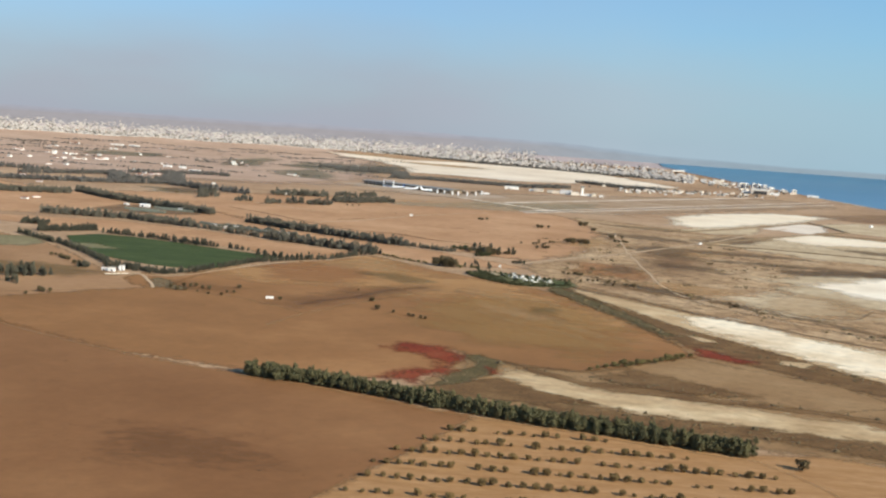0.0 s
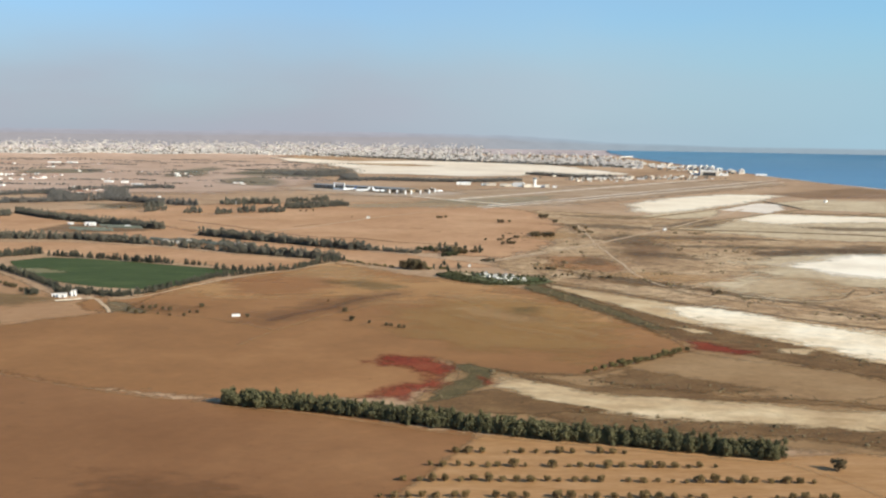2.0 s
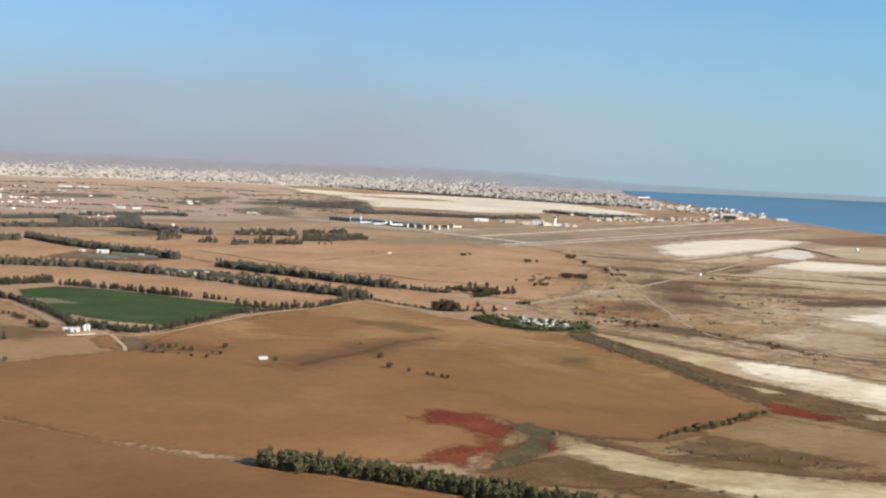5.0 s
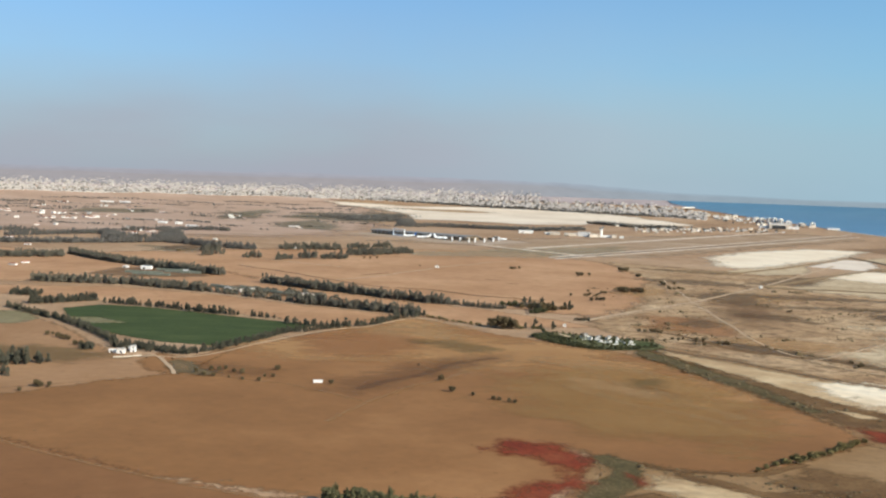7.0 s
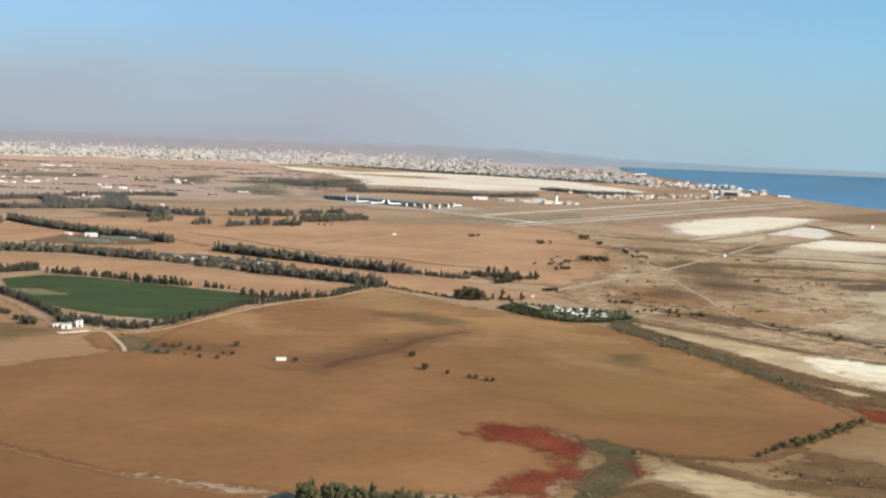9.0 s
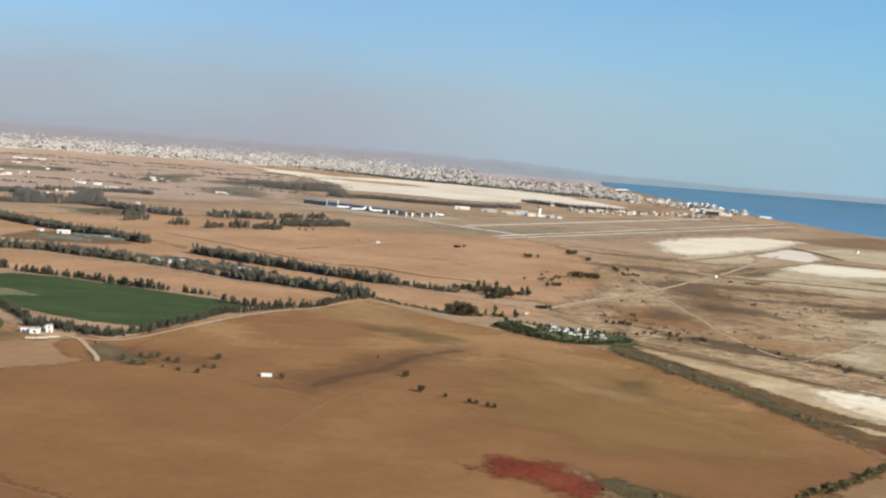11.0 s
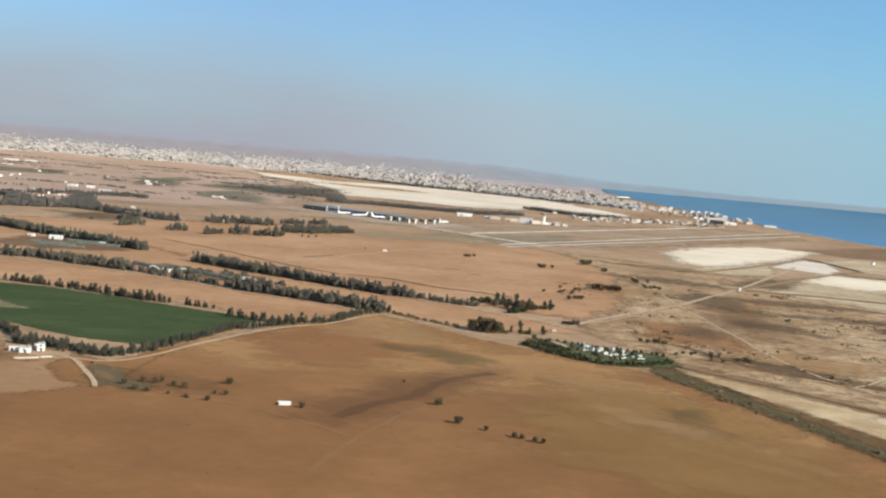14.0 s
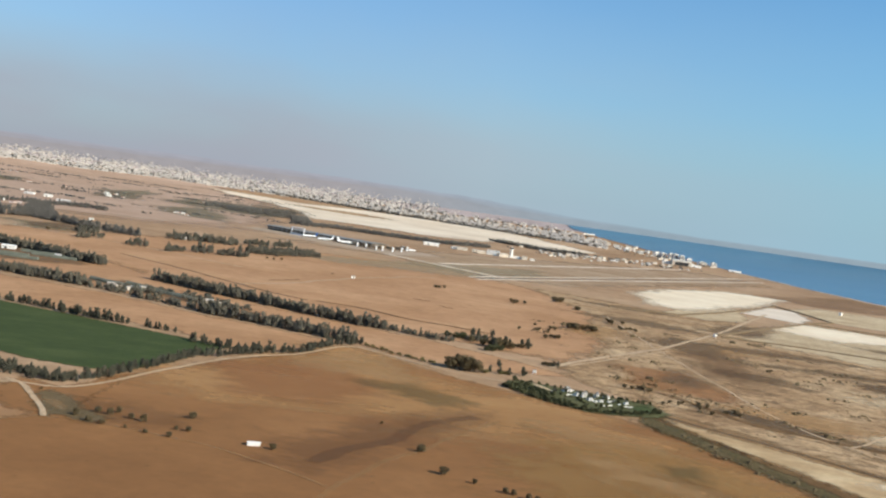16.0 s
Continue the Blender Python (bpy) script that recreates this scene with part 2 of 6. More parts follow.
PALE = soil("pale_clay", (0.45, 0.325, 0.185), (0.575, 0.44, 0.268), (0.68, 0.54, 0.345), 0.010, 0.08, (1, 1.3, 1), 10, ragged=0.014, density=0.8, patchy=0.12)
SALT = soil("salt_crust", (0.55, 0.41, 0.245), (0.74, 0.60, 0.405), (0.83, 0.72, 0.53), 0.014, 0.08, (1, 1.3, 1), 25, ragged=0.04, grain=0.18)
SALT_TAN = soil("salty_clay", (0.36, 0.228, 0.108), (0.50, 0.350, 0.188), (0.67, 0.51, 0.305), 0.016, 0.08, (1, 1.6, 1), 25, ragged=0.035, grain=0.2, patchy=0.2)
TAN_FIELD = soil("tan_field", (0.26, 0.138, 0.062), (0.315, 0.174, 0.082), (0.37, 0.212, 0.105), 0.01, 0.12, (1, 1.1, 1), 10, ragged=0.08, grain=0.12, patchy=0.1)
WEDGE = soil("tan_stubble", (0.215, 0.120, 0.050), (0.270, 0.158, 0.070), (0.325, 0.20, 0.094), 0.01, 0.12, (1, 1.3, 1), 20, ragged=0.08, grain=0.14, patchy=0.2)
SALT_GREY = soil("grey_salt", (0.58, 0.475, 0.355), (0.67, 0.56, 0.43), (0.74, 0.635, 0.50), 0.01, 0.06, ragged=0.02, grain=0.08)
AIRFIELD = soil("airfield_grass", (0.36, 0.235, 0.13), (0.45, 0.305, 0.185), (0.54, 0.40, 0.26), 0.006, 0.06, (1, 1.3, 1), 40, ragged=0.01, density=0.75, grain=0.16, patchy=0.3)
WEEDS = soil("airfield_weeds", (0.30, 0.245, 0.145), (0.35, 0.285, 0.175), (0.41, 0.335, 0.21), 0.006, 0.06, ragged=0.008, density=0.45, grain=0.16)
LAKE = soil("lake_crust", (0.58, 0.46, 0.325), (0.68, 0.56, 0.41), (0.75, 0.64, 0.49), 0.003, 0.02, (1, 2.5, 1), 5, ragged=0.012, grain=0.08)
PAN = soil("pan_crust", (0.66, 0.52, 0.35), (0.75, 0.62, 0.44), (0.81, 0.70, 0.52), 0.006, 0.05, (1, 1.3, 1), 25, ragged=0.03, grain=0.08)
SALT_WHITE = soil("white_salt", (0.68, 0.56, 0.40), (0.79, 0.675, 0.505), (0.85, 0.75, 0.58), 0.01, 0.06, ragged=0.016, grain=0.08)
RED = soil("red_glasswort", (0.150, 0.027, 0.012), (0.205, 0.038, 0.015), (0.25, 0.070, 0.028), 0.03, 0.35, ragged=0.05, density=0.85, grain=0.4)
CROP = soil("irrigated_crop", (0.040, 0.055, 0.015), (0.050, 0.069, 0.019), (0.072, 0.090, 0.028), 0.012, 0.1, (1, 3, 1), -14, ragged=0.12, grain=0.22, patchy=0.15)
CROP_PALE = soil("thin_crop", (0.17, 0.155, 0.075), (0.22, 0.19, 0.095), (0.27, 0.225, 0.12), 0.012, 0.1, ragged=0.05, density=0.75)
TRACK = soil("dirt_track", (0.48, 0.33, 0.195), (0.55, 0.395, 0.245), (0.61, 0.45, 0.29), 0.02, 0.3, ragged=0.12, density=0.85)
ASPHALT = soil("worn_asphalt", (0.27, 0.20, 0.14), (0.32, 0.245, 0.175), (0.37, 0.29, 0.21), 0.01, 0.1, ragged=0.05, density=0.15, grain=0.12)
CONCRETE = soil("pale_concrete", (0.66, 0.54, 0.40), (0.74, 0.615, 0.47), (0.78, 0.66, 0.52), 0.01, 0.1, ragged=0.02, density=0.95, grain=0.08)
APRON = soil("apron_concrete", (0.40, 0.30, 0.20), (0.46, 0.35, 0.245), (0.52, 0.41, 0.30), 0.01, 0.1, ragged=0.03, density=0.8, grain=0.1)
SAND = soil("beach_sand", (0.36, 0.27, 0.19), (0.44, 0.34, 0.24), (0.5, 0.4, 0.3), 0.01, 0.1, ragged=0.02, density=0.9)

LEAF_DARK = plain("dark_foliage", (0.122, 0.112, 0.054), 0.85, vary=0.35, scale=0.5, spread=0.25)
LEAF_OLIVE = plain("olive_foliage", (0.185, 0.125, 0.052), 0.85, vary=0.3, scale=0.6, spread=0.30)
LEAF_GREEN = plain("green_foliage", (0.150, 0.124, 0.050), 0.85, vary=0.3, scale=0.5, spread=0.25)
LEAF_DUSTY = plain("dusty_brown_foliage", (0.108, 0.082, 0.043), 0.9, vary=0.3, scale=0.5, spread=0.25)
LEAF_GARDEN = plain("dark_garden_foliage", (0.080, 0.080, 0.038), 0.85, vary=0.3, scale=0.5, spread=0.3)
# LEAF_GREY and LEAF_FAR: foliage lightened in its colour, for haze over distance
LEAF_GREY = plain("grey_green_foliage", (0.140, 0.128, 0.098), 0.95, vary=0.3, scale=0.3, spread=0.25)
LEAF_FAR = plain("hazed_far_foliage", (0.168, 0.155, 0.136), 0.95, vary=0.25, scale=0.3, spread=0.2)
LEAF_DRY = plain("dry_shrub", (0.115, 0.085, 0.046), 0.9, vary=0.35, scale=0.6, spread=0.35)
LEAF_BELT = plain("belt_foliage", (0.088, 0.084, 0.060), 0.95, vary=0.3, scale=0.3, spread=0.3)
BARK = plain("bark", (0.13, 0.095, 0.065), 0.95, vary=0.3, scale=2)
WHITE = plain("white_plaster", (0.80, 0.77, 0.71), 0.85, vary=0.06, scale=0.2, spread=0.08)
CREAM = plain("cream_plaster", (0.66, 0.58, 0.47), 0.85, vary=0.1, scale=0.2, spread=0.1)
# town plaster, greyed a little in its colour for haze
CITY_WALL = plain("city_plaster", (0.46, 0.425, 0.40), 0.9, vary=0.1, scale=0.02, spread=0.34, coord="Object")
ROOF_TILE = plain("clay_roof", (0.34, 0.16, 0.10), 0.85, vary=0.2, scale=0.6, spread=0.15)
ROOF_GREY = plain("grey_metal_roof", (0.22, 0.215, 0.20), 0.8, 0.0, vary=0.1, scale=0.05)
ROOF_FLAT = plain("flat_roof_screed", (0.52, 0.48, 0.42), 0.9, vary=0.15, scale=0.3)
GLASS_DARK = plain("tinted_glazing", (0.035, 0.045, 0.055), 0.12, vary=0.1, scale=0.1)
STEEL_WHITE = plain("white_painted_steel", (0.80, 0.80, 0.78), 0.4, vary=0.04, scale=0.2)
STEEL_GREY = plain("grey_steel", (0.27, 0.255, 0.235), 0.6, 0.0, vary=0.1, scale=0.2)
DARK_DOOR = plain("dark_doorway", (0.05, 0.05, 0.05), 0.8, vary=0.1)
TAIL_BLUE = plain("blue_paint", (0.05, 0.12, 0.30), 0.35, vary=0.05)
FILM = plain("greenhouse_film", (0.13, 0.135, 0.10), 0.9, vary=0.35, scale=0.1)
DARK_FACADE = plain("shaded_facade", (0.25, 0.185, 0.115), 0.8, vary=0.15, scale=0.1)
EARTH_BANK = plain("earth_bank", (0.175, 0.12, 0.065), 0.95, vary=0.25, scale=0.05)


def water():
    m, n, l, b = node_mat("sea_water")
    c = ramp_node(n, l, noise_node(n, l, 0.0012, 4, 0.6, (1, 4, 1), 20), [(0.3, (0.080, 0.178, 0.262)), (0.7, (0.110, 0.215, 0.292))])
    l.new(c, b.inputs["Base Color"])
    b.inputs["Roughness"].default_value, b.inputs["IOR"].default_value = 0.35, 1.33
    bump = n.new("ShaderNodeBump")
    bump.inputs["Strength"].default_value, bump.inputs["Distance"].default_value = 0.8, 1.0
    l.new(noise_node(n, l, 0.06, 5, 0.6), bump.inputs["Height"])
    l.new(bump.outputs["Normal"], b.inputs["Normal"])
    return m


WATER = water()


# ---------------------------------------------------------------- building blocks
def mesh(name, verts, faces, *materials):
    me = bpy.data.meshes.new(name)
    me.from_pydata([tuple(v) for v in verts], [], [tuple(f) for f in faces])
    for m in materials:
        me.materials.append(m)
    me.update()
    return me


def from_bm(name, bm, material, smooth=False):
    me = bpy.data.meshes.new(name)
    bm.normal_update()
    bm.to_mesh(me)
    bm.free()
    me.materials.append(material)
    if smooth:
        me.polygons.foreach_set("use_smooth", [True] * len(me.polygons))
    return me


def part(name, data, material, parent, label="", m=None):
    """One mesh object under a thing or a part; data is a bmesh or a finished mesh."""
    me = from_bm(name, data, material) if isinstance(data, bmesh.types.BMesh) else data
    ob = new(name, me)
    ob.parent = parent
    if m is not None:
        ob.matrix_basis = m
    return tagged(ob, label)


def box(w, d, h, x=0, y=0, z=0, bevel=0.0, bm=None):
    """A box w x d x h with its base centre at x, y, z."""
    bm = bm or bmesh.new()
    r = bmesh.ops.create_cube(bm, size=1, matrix=Matrix.Translation((x, y, z + h / 2)) @ Matrix.Diagonal((w, d, h, 1)))
    if bevel:
        bmesh.ops.bevel(bm, geom=list({e for v in r["verts"] for e in v.link_edges}), offset=bevel, segments=1, affect='EDGES')
    return bm


def tube(rings, sides=8, bm=None, cap=True):
    """A skin over rings of (centre, radius x, radius y) in the plane across the way from ring to ring."""
    bm = bm or bmesh.new()
    loops = []
    for k, (c, ra, rb) in enumerate(rings):
        c = Vector(c)
        way = (Vector(rings[min(k + 1, len(rings) - 1)][0]) - Vector(rings[max(k - 1, 0)][0])).normalized()
        side = way.cross(Vector((0, 0, 1)))
        side = side.normalized() if side.length > 1e-3 else Vector((1, 0, 0))
        up = side.cross(way)
        loops.append([bm.verts.new(c + side * ra * math.cos(a) + up * rb * math.sin(a)) for a in (2 * math.pi * i / sides for i in range(sides))])
    for a, b in zip(loops, loops[1:]):
        for i in range(sides):
            bm.faces.new((a[i], a[(i + 1) % sides], b[(i + 1) % sides], b[i]))
    if cap:
        bm.faces.new(loops[0][::-1])
        bm.faces.new(loops[-1])
    bmesh.ops.recalc_face_normals(bm, faces=bm.faces)
    return bm


_layers = [0]


def lifted(xy, level):
    """Ground places for points (n x 2), a few centimetres up by level; more where the plain is drawn in."""
    p, s = drawn_in(np.c_[xy, np.zeros(len(xy))])
    d = np.hypot(xy[:, 0] - EYE[0], xy[:, 1] - EYE[1])
    _layers[0] += 1                  # no two covers share a height
    p[:, 2] += (level + _layers[0] * 0.02) * (0.06 + 0.10 * np.clip((d - 2600) / 700, 0, 3))
    return p


def distance_inside(q, outline):
    """Metres from the points to the outline, positive inside it."""
    a = np.array(outline, float)
    best, inside = np.full(len(q), 1e9), np.zeros(len(q), bool)
    for p0, p1 in zip(a, np.roll(a, -1, 0)):
        e, w = p1 - p0, q - p0
        best = np.minimum(best, np.hypot(*(w - np.clip((w @ e) / (e @ e), 0, 1)[:, None] * e).T))
        with np.errstate(divide='ignore', invalid='ignore'):
            cross = ((p0[1] > q[:, 1]) != (p1[1] > q[:, 1])) & (q[:, 0] < e[0] * (q[:, 1] - p0[1]) / e[1] + p0[0])
        inside ^= cross
    return np.where(inside, best, -best)


def patch(name, outline, material, soft=8.0, level=1, cell=None, label="", category="ground"):
    """A piece of ground cover of its own shape, gridded, that thins out over its rim."""
    lo, hi = np.min(outline, 0) - soft * 1.5, np.max(outline, 0) + soft * 1.5
    cell = cell or max(1.5, min(soft * 0.7, (hi - lo).max() / 24))
    xs, ys = np.arange(lo[0], hi[0] + cell, cell), np.arange(lo[1], hi[1] + cell, cell)
    q = np.stack(np.meshgrid(xs, ys, indexing='ij'), -1).reshape(-1, 2)
    cov = np.clip(0.5 + distance_inside(q, outline) / (2 * soft), 0, 1)
    idx = np.arange(len(q)).reshape(len(xs), len(ys))
    f = np.stack([idx[:-1, :-1], idx[1:, :-1], idx[1:, 1:], idx[:-1, 1:]], -1).reshape(-1, 4)
    f = f[cov[f].max(1) > 0.0]
    used, f = np.unique(f, return_inverse=True)
    me = mesh(name, lifted(q[used], level).tolist(), f.reshape(-1, 4).tolist(), material)
    me.attributes.new("cover", 'FLOAT', 'POINT').data.foreach_set("value", cov[used].astype(np.float32))
    return tagged(new(name, me), label, category, kind="structure")


def ribbon(name, line, width, material, level=3, step=6.0, wander=0.0, label="", category="track", kind="structure"):
    """A track along a line, with worn, uneven edges."""
    pts = []
    for (x0, y0), (x1, y1) in zip(line, line[1:]):
        k = max(1, int(math.hypot(x1 - x0, y1 - y0) / step))
        pts += [(x0 + (x1 - x0) * i / k, y0 + (y1 - y0) * i / k) for i in range(k)]
    pts = np.array(pts + [line[-1]], float)
    smooth = pts.copy()
    for _ in range(4):
        smooth[1:-1] = (smooth[:-2] + 2 * smooth[1:-1] + smooth[2:]) / 4
    way = np.gradient(smooth, axis=0)
    way /= np.linalg.norm(way, axis=1)[:, None] + 1e-9
    side = np.stack([way[:, 1], -way[:, 0]], -1)
    drift = np.array([noise.noise((x * 0.02, y * 0.02, 7)) for x, y in smooth]) * wander
    half = width / 2 * (1 + 0.3 * np.array([noise.noise((x * 0.04, y * 0.04, 3)) for x, y in smooth]))
    rows = [smooth + side * (drift + half * k)[:, None] for k in (-1, -0.6, 0, 0.6, 1)]
    v, m = np.concatenate(rows), len(smooth)
    f = [(a * m + i, (a + 1) * m + i, (a + 1) * m + i + 1, a * m + i + 1) for a in range(4) for i in range(m - 1)]
    me = mesh(name, lifted(v, level).tolist(), f, material)
    me.attributes.new("cover", 'FLOAT', 'POINT').data.foreach_set("value", np.repeat([0.15, 0.8, 1, 0.8, 0.15], m).astype(np.float32))
    return tagged(new(name, me), label, category, kind=kind)


# ---------------------------------------------------------------- ground, sea, far hills
def build_ground():
    radii = np.r_[np.linspace(1, 3300, 34), 3300 - 1400 * np.log(1 - np.linspace(0.02, 0.9953, 60))]
    turns = np.linspace(0, 2 * np.pi, 361)[:-1]
    q = np.stack([EYE[0] + np.outer(radii, np.sin(turns)), EYE[1] + np.outer(radii, np.cos(turns))], -1).reshape(-1, 2)
    v = np.r_[drawn_in(np.c_[q, np.zeros(len(q))])[0], [[EYE[0], EYE[1], 0]]]
    n, k = len(turns), len(radii)
    f = [(a * n + i, a * n + (i + 1) % n, (a + 1) * n + (i + 1) % n, (a + 1) * n + i) for a in range(k - 1) for i in range(n)]
    f += [((i + 1) % n, i, len(v) - 1) for i in range(n)]
    f = [t[::-1] for t in f]
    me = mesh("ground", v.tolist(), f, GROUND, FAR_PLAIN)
    # past 7.6 km the sheet takes the haze-greyed copy
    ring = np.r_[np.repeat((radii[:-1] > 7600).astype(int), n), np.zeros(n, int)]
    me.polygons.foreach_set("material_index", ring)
    me.polygons.foreach_set("use_smooth", [True] * len(me.polygons))
    tagged(new("ground", me), "dry brown coastal plain with bare earth and stubble", "ground", kind="structure")


build_ground()

COAST = [(1900, 2500), (1560, 2900), (1440, 3300), (1400, 3700), (1390, 4050), (1375, 4270), (1400, 4350), (1415, 4900), (1440, 5900), (1500, 7300), (1690, 9160), (1950, 10700)]


def build_sea():
    """From the coast out to the far shore, in strips across the bay."""
    line = []
    for (x0, y0), (x1, y1) in zip(COAST, COAST[1:]):
        steps = 12 if y0 < 9000 else 30
        line += [(x0 + (x1 - x0) * i / steps, y0 + (y1 - y0) * i / steps) for i in range(steps)]
    line.append(COAST[-1])
    cols = 90
    q = []
    for x, y in line:
        ang0 = math.atan2(x - EYE[0], y - EYE[1])
        d = math.hypot(x - EYE[0], y - EYE[1])
        for j in range(cols + 1):
            a = ang0 + (radians(75) - ang0) * j / cols
            q.append((EYE[0] + d * math.sin(a), EYE[1] + d * math.cos(a)))
    q = np.array(q)
    n = cols + 1
    f = [(i * n + j, i * n + j + 1, (i + 1) * n + j + 1, (i + 1) * n + j) for i in range(len(line) - 1) for j in range(cols)]
    far = np.hypot(*(q - EYE[:2]).T)
    p = EYE + (lifted(q, 2) - EYE) * (1 - 0.0016 * np.clip((far - 7000) / 2500, 0, 1))[:, None]      # clear of the land sheet, far out
    me = mesh("sea", p.tolist(), f, WATER)
    tagged(new("sea", me), "calm deep blue sea in a wide bay", "sea", kind="structure")


build_sea()
patch("beach", [(1900, 2440), (1540, 2840), (1415, 3270), (1372, 3700), (1350, 4290), (1390, 4300), (1400, 3700), (1445, 3300), (1570, 2910), (1930, 2520)],
      SAND, 14, 3, label="narrow tan sand beach along the sea", category="beach")


def build_hills():
    """Hazy land past the town and past the bay, in ranges one behind the other, falling away towards the sea."""
    crest_at, crest_z = [-80, 0, 5, 10, 18, 80], [160, 160, 155, 130, 115, 112]
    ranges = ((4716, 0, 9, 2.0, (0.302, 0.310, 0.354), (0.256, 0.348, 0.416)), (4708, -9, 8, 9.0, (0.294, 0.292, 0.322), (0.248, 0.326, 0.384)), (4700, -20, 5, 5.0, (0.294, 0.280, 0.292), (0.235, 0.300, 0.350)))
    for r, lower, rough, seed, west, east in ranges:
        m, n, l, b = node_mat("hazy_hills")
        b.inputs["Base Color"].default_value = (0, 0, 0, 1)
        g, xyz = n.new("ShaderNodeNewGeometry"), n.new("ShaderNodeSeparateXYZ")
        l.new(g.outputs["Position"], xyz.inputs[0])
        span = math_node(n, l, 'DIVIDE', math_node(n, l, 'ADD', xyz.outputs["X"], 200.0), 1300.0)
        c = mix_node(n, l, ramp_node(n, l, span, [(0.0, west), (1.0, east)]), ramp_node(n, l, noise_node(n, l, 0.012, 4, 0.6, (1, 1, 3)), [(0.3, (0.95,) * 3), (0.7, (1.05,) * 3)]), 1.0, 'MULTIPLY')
        # haze painted as glow: pinkish in the west, bluer towards the sea
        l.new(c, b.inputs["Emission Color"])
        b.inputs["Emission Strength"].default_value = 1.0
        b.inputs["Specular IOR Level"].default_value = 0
        v, num = [], 520
        for i in range(num + 1):
            deg = -80 + 160 * i / num
            a = radians(deg)
            x, y = EYE[0] + r * math.sin(a), EYE[1] + r * math.cos(a)
            calm = 1.0 if deg < 6 else max(0.25, 1 - (deg - 6) / 12)
            top = np.interp(deg, crest_at, crest_z) + calm * (lower + rough * noise.fractal((a * 11, seed, 0), 0.9, 2.1, 5))
            v += [(x, y, 60), (x, y, top)]
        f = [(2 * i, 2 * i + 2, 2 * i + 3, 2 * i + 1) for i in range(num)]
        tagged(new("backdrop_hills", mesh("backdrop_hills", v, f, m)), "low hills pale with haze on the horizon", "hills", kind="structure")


build_hills()

# ---------------------------------------------------------------- fields and ground cover
# western plain: paler, pinker base colour that stands for haze
HAZED_PLAIN = soil("hazed_plain", (0.40, 0.262, 0.172), (0.47, 0.318, 0.218), (0.54, 0.38, 0.275), 0.003, 0.03, (1, 3, 1), 8, ragged=0.004, density=0.9, grain=0.14, patchy=0.16)
patch("plain_west", [(-4200, 2500), (-1500, 2700), (-700, 2650), (-420, 2900), (-380, 3500), (-420, 4400), (-560, 5000), (-900, 6000), (-1000, 8300), (-5000, 8300)], HAZED_PLAIN, 160, 2, 60, "pinkish plain before the town, paled for haze", "ground")
patch("field_big", [(-316, 990), (-292, 1078), (-213, 1205), (-148, 1300), (-135, 1312), (-49, 1215), (74, 1120), (140, 990), (176, 842), (178, 808), (150, 780),
                    (110, 748), (85, 730), (40, 735), (0, 758), (-20, 782), (-8, 735), (-20, 700), (-60, 665), (-150, 662), (-260, 690), (-360, 750), (-420, 850), (-360, 905)],
      FIELD, 8, 1, 6, "bare orange-brown ploughed field on a gentle rise", "field")
patch("field_near", [(-620, 250), (-620, 900), (-420, 790), (-353, 750), (-237, 684), (-176, 659), (-95, 640), (-20, 598), (5, 590), (-26, 515), (-46, 476), (-64, 437), (-120, 330), (-160, 250)],
      FIELD_NEAR, 5, 2, 7, "bare brown stubble field beside the tree row", "field")
patch("field_orchard", [(4, 590), (75, 572), (150, 552), (200, 560), (260, 540), (230, 300), (-140, 300), (-64, 437), (-46, 476), (-26, 515), (4, 583)], ORCHARD, 5, 2, 6,
      "tilled sandy soil under orchard trees", "field")
patch("field_wedge", [(85, 733), (118, 757), (175, 808), (215, 775), (270, 745), (300, 690), (240, 664), (190, 675), (130, 690), (105, 705)], WEDGE, 6, 1, 5,
      "brown field wedge between salt creeks", "field")
patch("field_left", [(-700, 800), (-470, 830), (-395, 864), (-353, 914), (-314, 948), (-326, 985), (-350, 1020), (-381, 1030), (-420, 1085), (-500, 1190), (-560, 1250), (-700, 1330)], TAN_FIELD, 6, 1, 7, "dry tan field behind farm houses", "field")
patch("field_strip_south", [(-720, 1500), (-545, 1520), (-400, 1470), (-275, 1392), (-150, 1330), (-190, 1250), (-240, 1230), (-290, 1285), (-440, 1345), (-520, 1378), (-720, 1430)],
      FIELD_ORANGE, 5, 1, 7, "orange earth strip between tree belts", "field")
patch("field_strip_mid", [(-330, 1560), (-200, 1495), (-60, 1415), (40, 1330), (60, 1290), (-40, 1265), (-130, 1335), (-190, 1375), (-280, 1430)], FIELD_ORANGE, 5, 1, 7,
      "orange earth strip between tree belts", "field")
patch("field_airport_side", [(-480, 1790), (-360, 1655), (-200, 1535), (-60, 1450), (75, 1385), (146, 1510), (175, 1640), (232, 1870), (232, 2100), (180, 2230), (40, 2440), (-210, 2420), (-420, 2350), (-620, 2200), (-800, 2060), (-640, 1900)],
      FIELD_ORANGE, 22, 1, 14, "wide orange stubble field beside the airport", "field")
patch("field_far_west", [(-1100, 1500), (-720, 1560), (-560, 1700), (-560, 1800), (-800, 2010), (-1200, 2250)], FIELD_ORANGE, 10, 1, 18, "orange earth field among tree belts", "field")
patch("field_belts", [(-760, 1540), (-545, 1570), (-400, 1500), (-290, 1430), (-200, 1400), (-130, 1345), (-90, 1420), (-200, 1530), (-360, 1650), (-480, 1800), (-562, 1815), (-680, 1900), (-800, 1900)], FIELD_ORANGE, 8, 0, 12, "orange earth between tree belts", "field")
